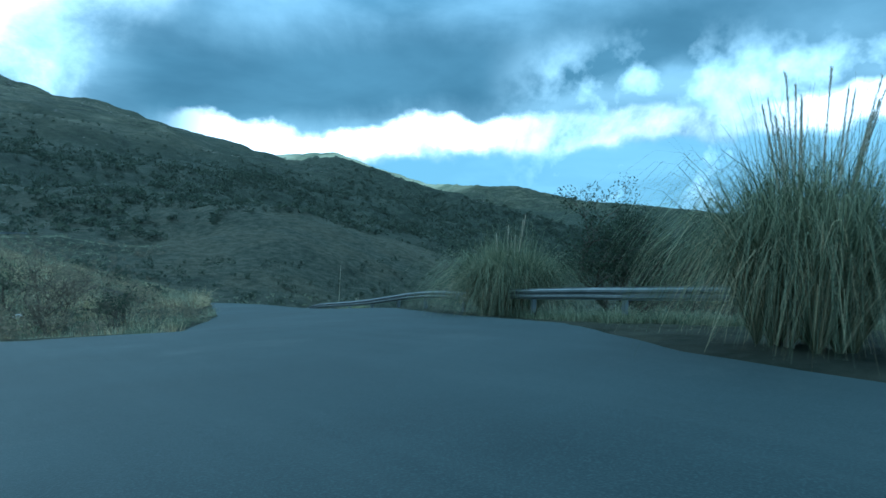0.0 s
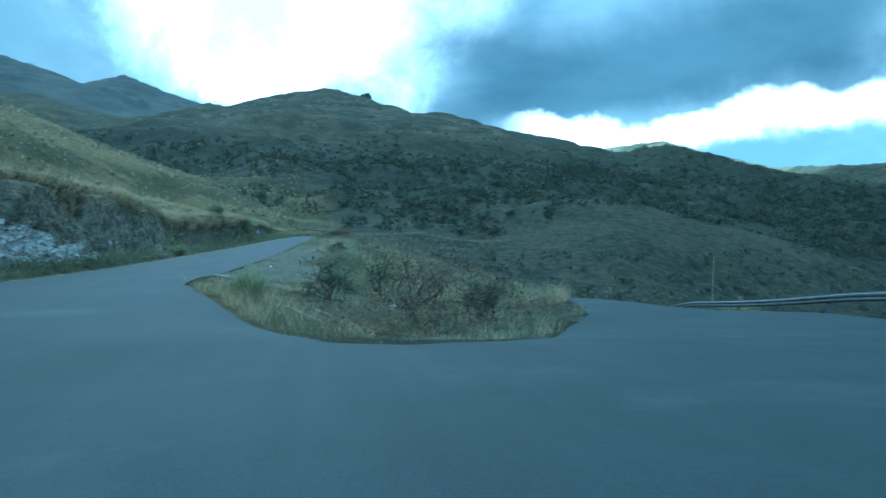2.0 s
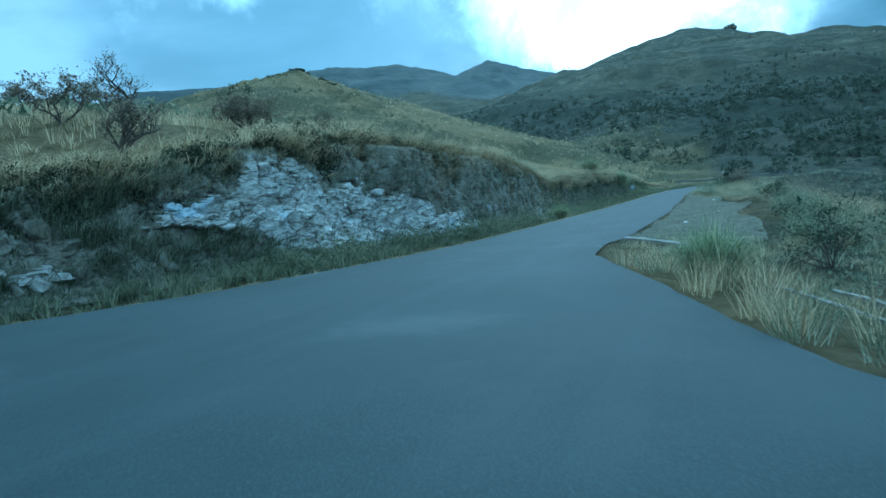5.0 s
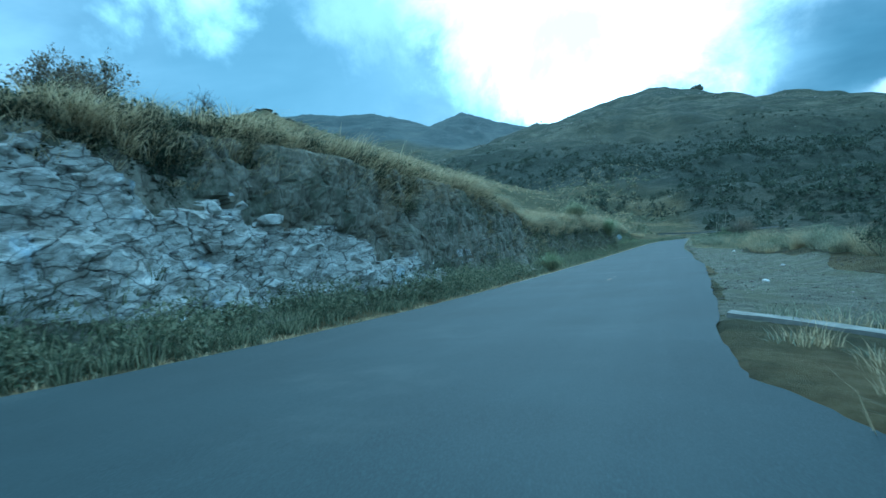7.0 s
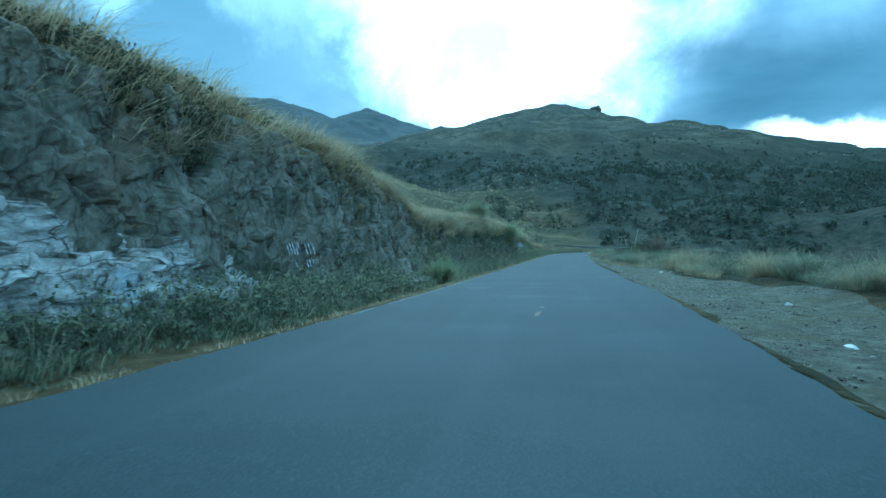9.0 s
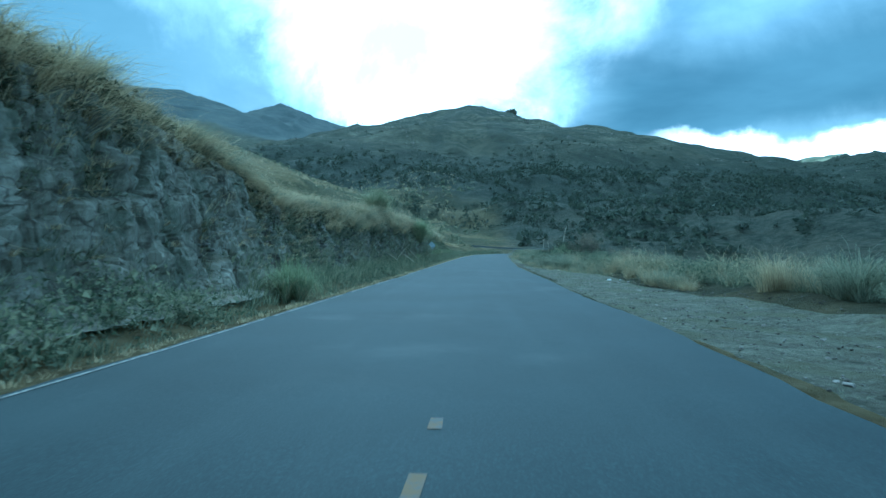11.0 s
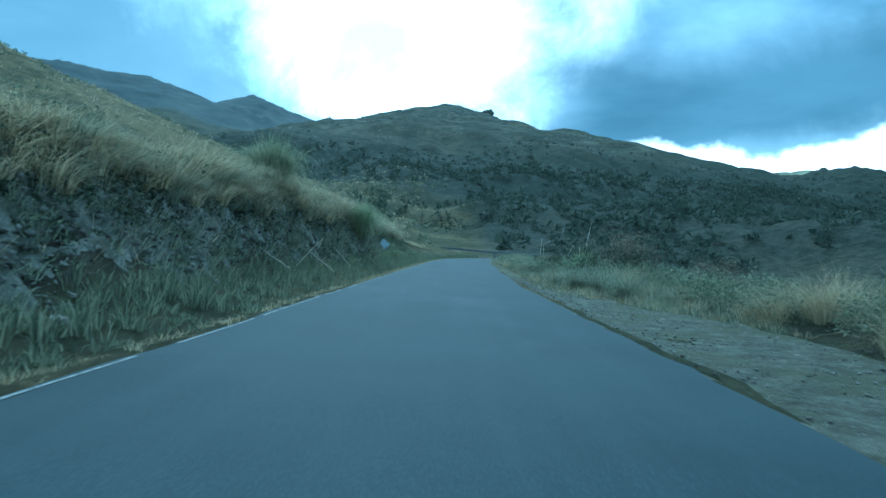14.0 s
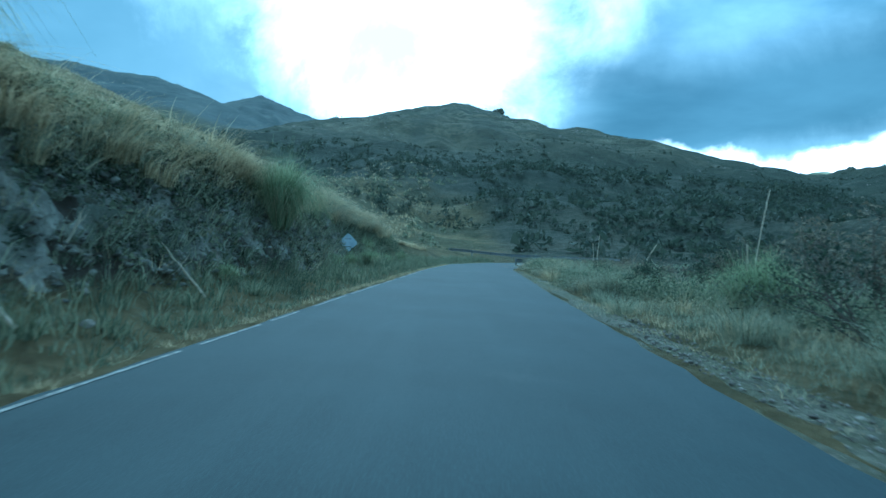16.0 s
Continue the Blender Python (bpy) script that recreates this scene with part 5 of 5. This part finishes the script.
def shrub(x, y, size, seed, material, label, twiggy=True):
    z = ground_at(x, y)
    base = thing("shrub", x, y, z, label, "shrub", "roadside shrubs")
    rng = np.random.RandomState(seed)
    out, tips = {}, []
    for k in range(7):
        way = np.array([rng.normal(0, 0.7), rng.normal(0, 0.7), 0.9])
        spray(rng, (0, 0, 0), way / np.linalg.norm(way), size * 0.8, 0.016 * size + 0.006, 2, out, tips, 0.5, 3)
    part("branchwork", joined(*[p for level in out.values() for p in level]), BARK, base)
    part("foliage", leaves(np.array(tips), 16, 0.18 * size, 0.026 + 0.01 * size, seed + 5), material, base)
    return base


W_PROFILE = [(-0.040, -0.155), (-0.040, -0.125), (0.040, -0.095), (0.040, -0.045), (-0.030, -0.012), (-0.030, 0.012), (0.040, 0.045), (0.040, 0.095), (-0.040, 0.125), (-0.040, 0.155)]


def guardrail(points, label, spacing=3.8, height=0.62, end_down=False):
    p = np.array(points, float)
    seg = np.r_[0, np.cumsum(np.hypot(*np.diff(p, axis=0).T))]
    s = np.arange(0, seg[-1], 0.5)
    x, y = np.interp(s, seg, p[:, 0]), np.interp(s, seg, p[:, 1])
    z = ground_height(x, y, False)
    z = np.convolve(np.pad(z, 6, "edge"), np.ones(13) / 13, "valid") + height
    if end_down:
        z = z - 0.45 * smooth(s[-1] - 4, s[-1], s)
    base = thing("guardrail", x[0], y[0], z[0] - height, label, "guardrail", "guardrails")
    way = np.gradient(np.c_[x, y], axis=0)
    way /= np.linalg.norm(way, axis=1)[:, None]
    side = np.c_[-way[:, 1], way[:, 0]]
    prof = np.array(W_PROFILE + [(o - 0.006, h) for o, h in W_PROFILE[::-1]])
    o = np.array([x[0], y[0], z[0] - height])
    v = np.stack([np.stack([x + side[:, 0] * a, y + side[:, 1] * a, z + b], -1) for a, b in prof], 1) - o
    m, n = v.shape[:2]
    i, j = np.meshgrid(np.arange(m - 1), np.arange(n), indexing="ij")
    k = (j + 1) % n
    f = np.stack([i * n + j, (i + 1) * n + j, (i + 1) * n + k, i * n + k], -1).reshape(-1, 4)
    part("beam", (v.reshape(-1, 3), f), STEEL, base, "dull corrugated steel beam", False)
    for d in np.arange(0.6, seg[-1], spacing):
        q = int(np.argmin(np.abs(s - d)))
        bm = bmesh.new()
        bmesh.ops.create_cube(bm, size=1.0)
        for vert in bm.verts:
            vert.co = Vector((vert.co.x * 0.10, vert.co.y * 0.14, vert.co.z * 0.95))
        bmesh.ops.bevel(bm, geom=bm.edges[:], offset=0.012, segments=1, affect="EDGES")
        post = part("post", bm, STEEL, base, shade=False)
        spot = np.array([x[q] - side[q, 0] * 0.12, y[q] - side[q, 1] * 0.12, z[q] - 0.33]) - o
        post.matrix_basis = pose(*spot, 0, 0, math.degrees(math.atan2(way[q, 1], way[q, 0])))
    return base


def road_sign(x, y, middle):
    z = ground_at(x, y)
    base = thing("road_sign", x, y, z, "grey diamond-shaped sign on a post in the grass", "road sign")
    bm = bmesh.new()
    bmesh.ops.create_cone(bm, cap_ends=True, segments=10, radius1=0.032, radius2=0.032, depth=middle - z + 0.55)
    for v in bm.verts:
        v.co.z += (middle - z + 0.35) / 2
    part("post", bm, STEEL, base)
    bm = bmesh.new()
    bmesh.ops.create_cube(bm, size=1.0)
    for v in bm.verts:
        v.co = Vector((v.co.x * 0.64, v.co.y * 0.006, v.co.z * 0.64))
    corners = [e for e in bm.edges if abs(e.verts[0].co.y - e.verts[1].co.y) > 0.001]
    bmesh.ops.bevel(bm, geom=corners, offset=0.05, segments=3, affect="EDGES")
    plate = part("plate", bm, plain("dull_sign_metal", (0.30, 0.34, 0.38), (0.45, 0.50, 0.54), 4, 0.5, 0.4, 0.3), base, "bare grey back of the plate", False)
    plate.matrix_basis = pose(0, -0.045, middle - z, 0, 45, 14)
    for dz in (-0.18, 0.18):
        bm = bmesh.new()
        bmesh.ops.create_cube(bm, size=1.0)
        for v in bm.verts:
            v.co = Vector((v.co.x * 0.30, v.co.y * 0.02, v.co.z * 0.035))
        part("bracket", bm, STEEL, base, shade=False).matrix_basis = pose(0, -0.055, middle - z + dz, 0, 0, 14)


def slab(name, a, b, wide, tall, label, sink=0.04, material=None):
    """A long weathered block of concrete between two places."""
    a, b = np.array(a, float), np.array(b, float)
    za, zb = ground_at(*a) - sink, ground_at(*b) - sink
    length = float(np.hypot(*(b - a)))
    bm = bmesh.new()
    bmesh.ops.create_grid(bm, x_segments=24, y_segments=2, size=0.5)
    bmesh.ops.solidify(bm, geom=bm.faces[:], thickness=1.0)
    for v in bm.verts:
        lump = 0.02 * noise.noise((v.co.x * length * 2, v.co.y * 3, 5))
        v.co = Vector((v.co.x * length, v.co.y * wide * (1 + lump * 4), v.co.z * tall + lump))
    bmesh.ops.recalc_face_normals(bm, faces=bm.faces[:])
    ob = part(name, bm, material or CONCRETE, shade=False)
    mid = (a + b) / 2
    ob.matrix_basis = pose(mid[0], mid[1], (za + zb) / 2 + tall, 0, -math.degrees(math.atan2(zb - za, length)), math.degrees(math.atan2(b[1] - a[1], b[0] - a[0])))
    return ob


gravel_shoulder()
strip("edge_line", np.arange(-36, 62, 0.5), lambda y: float(left_edge(y)) + 0.06, lambda y: float(left_edge(y)) + 0.115, make_paint("worn_white_paint", (0.26, 0.255, 0.235)), "thin worn white edge line")
YELLOW = make_paint("worn_yellow_paint", (0.13, 0.09, 0.045))
for start in (-35.6,):
    middle_line = lambda y: float(left_edge(y) + right_edge(y)) / 2 + 0.25
    strip("centre_line", np.arange(start, start + 2.2, 0.3), lambda y: middle_line(y) - 0.05, lambda y: middle_line(y) + 0.05, YELLOW, "faded yellow centre dash")

tagged(slab("kerb", (6.6, -54.0), (8.3, -57.5), 0.14, 0.10, ""), "narrow pale concrete kerb of a drain in rough grass", "kerb")
tagged(slab("kerb", (5.5, -54.2), (7.3, -57.8), 0.10, 0.08, ""), "narrow pale concrete kerb of a drain in rough grass", "kerb")
tagged(slab("culvert_slab", (1.8, -47.0), (5.4, -48.1), 0.38, 0.15, ""), "weathered concrete slab over a culvert beside the road", "slab")

guardrail([(24.5, -86), (22.3, -81.5), (20.2, -78.0), (19.3, -75.4), (20.3, -71.6), (22.0, -67.6)], "dull steel guardrail on posts along the outer bend", height=0.68)
guardrail([(22.2, -66.6), (24.1, -60.0), (26.0, -52.5), (27.4, -46.0), (28.4, -39.0), (28.2, -32.5)], "dull steel guardrail running down beside the lower road", end_down=True)
guardrail([(5.9, 55.5), (6.6, 52.4), (7.6, 48.8), (8.4, 46.0)], "short bent steel guardrail at the bend", 2.6, 0.45, True)
guardrail([(0.0, 76), (6, 82), (14, 86), (24, 87)], "steel guardrail across the far bend of the road", 3.5)

pampas(16.3, -80.4, 3.5, 3.4, 5200, 21, PAMPAS, "huge grey-green pampas grass clump beside the guardrail", 16, 1.0, width=0.0085, fall=0.45)
pampas(21.8, -69.0, 3.1, 4.2, 7200, 22, PAMPAS, "broad pampas grass clump overgrowing the guardrail", 6, 1.0, width=0.012, fall=0.5)
pampas(4.3, -54.8, 1.4, 2.0, 560, 23, GREEN, "bright green reed clump at the tip of the island", 0, 0.8, width=0.013)
pampas(-5.35, -21.9, 1.30, 1.7, 520, 24, GREEN, "green grass clump at the foot of the cut", 0, 0.9)
pampas(-7.4, 7.9, 2.4, 2.4, 2600, 25, REED, "yellow-green pampas clump on top of the bank", 0, 1.0, sink=-0.75, fall=0.3)
pampas(-5.2, 19.3, 2.6, 2.2, 2400, 26, GREEN, "drooping green pampas clump hanging down the bank", 0, 1.0, sink=-0.7, fall=0.2, lean=0.1)
pampas(6.9, 14.3, 1.8, 2.5, 1000, 27, GREEN, "green pampas clump beside the road", 1, 0.8)
pampas(8.6, 27.5, 1.0, 1.5, 340, 28, REED, "grey-green pampas clump beside the road", 0, 0.8)
pampas(29.4, -47.0, 1.8, 2.4, 420, 29, REED, "grey-green pampas clump behind the lower guardrail", 2, 0.8)
for n, (px, py, tall) in enumerate([(-4.4, 24.5, 0.7), (-4.2, 27.0, 0.8), (-4.0, 30.5, 0.9), (-3.9, 33.0, 0.8), (-3.6, 37.5, 0.9), (-3.2, 42.0, 0.9), (-4.9, 14.0, 0.6), (-4.6, 35.0, 1.1)]):
    pampas(px, py, tall, tall * 1.3, 200, 40 + n, GREEN, "fresh green grass clump at the road edge", 0, 0.7)
for n, (cy, tall, material) in enumerate([(-9.0, 1.1, SAGE), (-3.5, 1.3, SAGE), (1.5, 1.2, REED), (5.0, 1.4, SAGE), (11.5, 1.3, REED), (15.5, 1.2, SAGE), (23.0, 1.3, SAGE), (27.5, 1.2, REED), (-18.0, 1.0, SAGE), (-13.5, 1.2, SAGE)]):
    pampas(float(crest_line(cy)) + 0.5, cy, tall, tall * 1.5, 360, 150 + n, material, "rounded grey-green tussock on the crest of the bank", 0, 1.2, fall=0.2)
stalk(6.95, 14.6, 3.0, (0.45, 0.2), 61)
stalk(7.6, 32.6, 2.35, (0.15, 0.1), 62)
stalk(8.9, 29.5, 1.9, (0.8, 0.2), 63)
stalk(9.2, 40.0, 2.0, (-0.1, 0.1), 64)
stalk(-5.2, 54.0, 3.0, (0.1, 0.1), 65)
stalk(-5.6, 50.5, 3.1, (-0.05, 0.1), 66)
stalk(30.0, -43.5, 0.9, (0.2, 0.2), 67)

DRY = "leafless grey thorn tree above the road cut"
bare_tree(-18.0, -47.7, 2.9, 71, DRY, BROWN, 2, 0.04)
bare_tree(-14.2, -45.0, 2.0, 72, "dense twiggy thorn bush on top of the cut", BROWN, 3, 0.04, 1.5, 5, 0.025)
bare_tree(-18.9, -41.2, 2.0, 73, DRY, None, spread=1.5, stems=3, girth=0.03)
bare_tree(-12.5, -54.0, 2.2, 74, DRY, BROWN, 2, 0.04, stems=2)
bare_tree(-8.7, -28.6, 1.3, 75, "small leafless sapling at the edge of the cut", None, spread=1.3, girth=0.02)
bare_tree(-12.3, -42.2, 1.6, 76, DRY, None, spread=1.4, stems=2, girth=0.03)
bare_tree(-10.9, -39.4, 1.5, 77, DRY, None, spread=1.5, stems=2, girth=0.03)
rng = np.random.RandomState(5)
for n in range(13):
    bare_tree(-16 - rng.uniform(2, 26), -46 + rng.uniform(-12, 22), rng.uniform(1.6, 2.6), 80 + n, "small grey thorn tree on the grassy hill", SCRUB if n % 3 == 0 else BROWN, 3, 0.06, 1.4, 3, 0.026, forks=3)
bare_tree(26.2, -70.1, 5.4, 100, "dark thorn tree with small leaves behind the guardrail", SCRUB, 30, 0.042, 1.6, 4, 0.028)
bare_tree(7.1, 6.1, 1.7, 101, "small leafless tree on the shoulder", None, spread=1.1, girth=0.035)
for n, (sx, sy, size, mat) in enumerate([(6.9, 10.2, 1.5, SCRUB), (8.2, 12.0, 1.7, BROWN), (7.8, 17.2, 1.4, SCRUB), (9.3, 16.0, 1.8, BROWN), (6.4, 20.5, 0.9, SCRUB), (7.4, 24.0, 1.1, SCRUB), (6.6, 28.0, 0.8, SCRUB), (28.6, -71.5, 3.0, BROWN), (29.8, -69.4, 3.2, BROWN), (27.6, -73.5, 2.4, BROWN), (31.5, -73, 3.0, BROWN), (33, -66, 2.4, SCRUB), (29.5, -75, 1.8, BROWN), (15.5, -30, 1.8, BROWN), (10.6, -52.2, 2.3, BROWN), (11.8, -50.4, 2.0, BROWN), (9.6, -49.0, 1.6, SCRUB), (13.4, -53.5, 1.6, BROWN), (12.6, -56.5, 1.3, SCRUB), (10.2, -57.4, 1.2, BROWN), (7.2, -50.5, 1.4, SCRUB),
                                        (8.8, 9.0, 1.1, SCRUB), (9.6, 4.5, 1.2, BROWN), (8.2, 20.0, 1.1, SCRUB), (10.5, 24, 1.3, BROWN), (9.5, -2, 1.0, BROWN),
                                        (10.5, -12, 1.1, SCRUB), (10.0, -24, 1.2, BROWN), (7.6, -34, 0.9, SCRUB), (34, -52, 1.8, BROWN), (36, -42, 2.0, SCRUB), (35, -30, 1.9, BROWN), (7.6, 9.5, 1.2, SCRUB), (8.4, 12.0, 1.3, BROWN), (8.0, 17.2, 1.2, BROWN), (12.8, -45.0, 1.3, BROWN), (17.5, -37.0, 1.3, BROWN)]):
    shrub(sx, sy, size, 200 + n, mat, "brown twiggy shrub in rough grass" if mat is BROWN else "dark green thorny shrub in rough grass")
road_sign(-4.6, 28.9, 1.32)

STONES = [stone_mesh(300 + k) for k in range(7)]


def stone(x, y, size, seed, material, label, category="stone", group="loose stones"):
    rng = np.random.RandomState(seed)
    ob = new("stone", STONES[seed % 7].copy())
    ob.data.materials.append(material)
    ob.matrix_basis = pose(x, y, ground_at(x, y) + size * 0.25, rng.uniform(-15, 15), rng.uniform(-15, 15), rng.uniform(0, 360)) @ Matrix.Scale(size, 4)
    return tagged(ob, label, category, group)


stone(9.8, -51.2, 0.24, 3, PALE_STONE, "white angular stone lying in rough grass")
stone(10.9, -52.3, 0.12, 4, PALE_STONE, "small white stone in rough grass")
stone(5.4, -10.4, 0.14, 5, PALE_STONE, "white stone on the gravel shoulder")
stone(6.0, -10.0, 0.09, 6, PALE_STONE, "white stone on the gravel shoulder")
stone(5.2, -31.0, 0.13, 1, PALE_STONE, "white stone on the gravel shoulder")
stone(3.6, -38.2, 0.12, 2, PALE_STONE, "white stone on the gravel shoulder")
stone(-6.7, -33.8, 0.3, 0, STONE, "grey block fallen from the cut")
stone(-6.2, -34.9, 0.22, 1, PALE_STONE, "pale block fallen from the cut")
for n in range(60):
    y = rng.uniform(-44, 6)
    stone(float(right_edge(y)) + rng.uniform(0.4, 3.2), y, rng.uniform(0.03, 0.085), 10 + n, STONE, "small grey stone on the gravel shoulder")
for n in range(34):
    y = rng.uniform(-13, 34)
    stone(float(left_edge(y) - face_foot(y)) - rng.uniform(-0.4, 2.6), y, rng.uniform(0.06, 0.2), 50 + n, STONE, "grey stone on the earth bank")

for n, (sx, sy, length, tilt, turn) in enumerate([(-6.1, 4.6, 1.9, 48, 15), (-5.7, 6.8, 1.2, 34, 165), (-6.3, 2.0, 1.0, 30, 185), (-5.7, 12.0, 1.4, 46, 172), (-6.4, 9.5, 0.8, 66, 20)]):
    base = thing("fallen_branch", sx + 0.7, sy, ground_at(sx + 0.7, sy) + 0.4, "dry pale stick lying on the earth bank", "branch", "sticks on the bank")
    wob = np.random.RandomState(400 + n).normal(0, 0.012, (8, 3))
    a, b = radians(tilt), radians(turn)
    path = np.array([np.array([math.cos(b) * math.cos(a), math.sin(b) * math.cos(a), math.sin(a)]) * length * (u - 0.45) for u in np.linspace(0, 1, 8)]) + wob
    part("stick", tube(path, np.linspace(0.028, 0.012, 8), 6), PLUME, base)
    part("twig", tube(path[4] + np.array([[0, 0, 0], [0.1, 0.02, 0.12], [0.16, 0.05, 0.26]]), [0.012, 0.009, 0.005], 5), PLUME, base)

def crag(x, y, wide, tall, seed):
    """A broken block of rock on the mountain's crest."""
    z = ground_at(x, y)
    base = thing("rock_crag", x, y, z - 1.0, "dark rock crag on the crest of the mountain", "rock", "crags")
    rng = np.random.RandomState(seed)
    for k in range(5):
        ob = new("block", STONES[(seed + k) % 7].copy())
        ob.data.materials.append(DARK_ROCK)
        ob.parent = base
        ob.matrix_basis = pose(rng.uniform(-0.4, 0.4) * wide, rng.uniform(-2, 2), rng.uniform(0.1, 0.45) * tall, 0, rng.uniform(-20, 20), rng.uniform(0, 90)) @ Matrix.Diagonal((wide * 0.4, wide * 0.3, tall * 0.7, 1))


crag(54, 775, 13, 9, 1)
for n, (cx, cy, wide, tall) in enumerate([(-158, 159, 14, 3.5), (-148, 160, 12, 4.0), (-140, 155, 9, 3.0), (-131, 150, 8, 2.6), (-122, 144, 7, 2.4), (-114, 139, 6, 2.2), (-98, 129, 5, 1.6)]):
    crag(cx, cy, wide * 0.7, tall * 0.3, 3 + n)

# ---- pieces of the rock cut ----
YS, US, SURFACE, PALE = FACE


def paint_marks():
    """Unreadable white lettering sprayed on the dark rock, as bars."""
    white = make_paint("white_spray_paint", (0.75, 0.75, 0.73))
    for n, (y, h, long, tilt) in enumerate([(-33.9 + 0.17 * k, 1.36, 0.30, 0) for k in range(8)] + [(-33.4 + 0.17 * k, 0.98, 0.20, 0) for k in range(4)]):
        i = int(np.argmin(np.abs(YS - y)))
        spots = SURFACE[max(i - 3, 0):i + 4]
        near = np.abs(spots[..., 2] - (h + road_rise(y))) < 0.22
        x = float(spots[..., 0][near].max()) + 0.012
        bm = bmesh.new()
        bmesh.ops.create_cube(bm, size=1.0)
        for v in bm.verts:
            v.co = Vector((v.co.x * 0.01, v.co.y * 0.045, v.co.z * long))
        bar = part("paint_mark", bm, white, CUT, "white sprayed paint stroke", False)
        bar.matrix_basis = pose(x, y, h + float(road_rise(y)), tilt, -18, 0)


def face_blocks():
    """Single blocks that stand out of the cut, each a piece of its own."""
    rng = np.random.RandomState(77)
    pale = [STONES[k].copy() for k in range(5)]
    dark = [STONES[k].copy() for k in range(5)]
    for me in pale:
        me.materials.append(PALE_ROCK)
    for me in dark:
        me.materials.append(DARK_ROCK)
    for n in range(210):
        i, j = rng.randint(40, len(YS) - 60), rng.randint(3, len(US) - 6)
        light = bool(PALE[i, j])
        if light and PALE[i - 8:i + 9, max(j - 5, 0):j + 6].mean() < 0.9:
            continue
        x, y, z = SURFACE[i, j]
        size = rng.uniform(0.10, 0.30) if light else rng.uniform(0.08, 0.24)
        ob = new("stone", (pale if light else dark)[n % 5])
        ob.parent = OUTCROP if light else CUT
        ob.matrix_basis = pose(x - size * 0.45, y, z, rng.uniform(-12, 12) - 12, rng.uniform(-20, 20) + 12, rng.uniform(-25, 25)) @ Matrix.Diagonal((size * 0.7, size * 1.2, size * 0.9, 1))


def more_blocks(count, pale, size, shape, owner, material, seed):
    """Angular blocks standing out of one kind of rock, laid along its joints."""
    rng = np.random.RandomState(seed)
    meshes = [STONES[k].copy() for k in range(7)]
    for me in meshes:
        me.materials.append(material)
    rows = np.argwhere((PALE == pale) & (YS[:, None] < -15) & (US[None] > 0.06) & (US[None] < 0.86))
    for n in range(count):
        i, j = rows[rng.randint(len(rows))]
        x, y, z = SURFACE[i, j]
        s = rng.uniform(*size)
        ob = new("stone", meshes[n % 7])
        ob.parent = owner
        ob.matrix_basis = pose(x - s * 0.35, y, z, rng.uniform(-10, 10) + 12, rng.uniform(-14, 14) + 12, rng.uniform(-30, 30)) @ Matrix.Diagonal((s * shape[0], s * shape[1], s * shape[2], 1))


paint_marks()
face_blocks()
more_blocks(190, True, (0.14, 0.42), (0.8, 1.2, 0.75), OUTCROP, PALE_ROCK, 91)
more_blocks(130, False, (0.14, 0.40), (0.75, 0.9, 1.5), CUT, DARK_ROCK, 92)
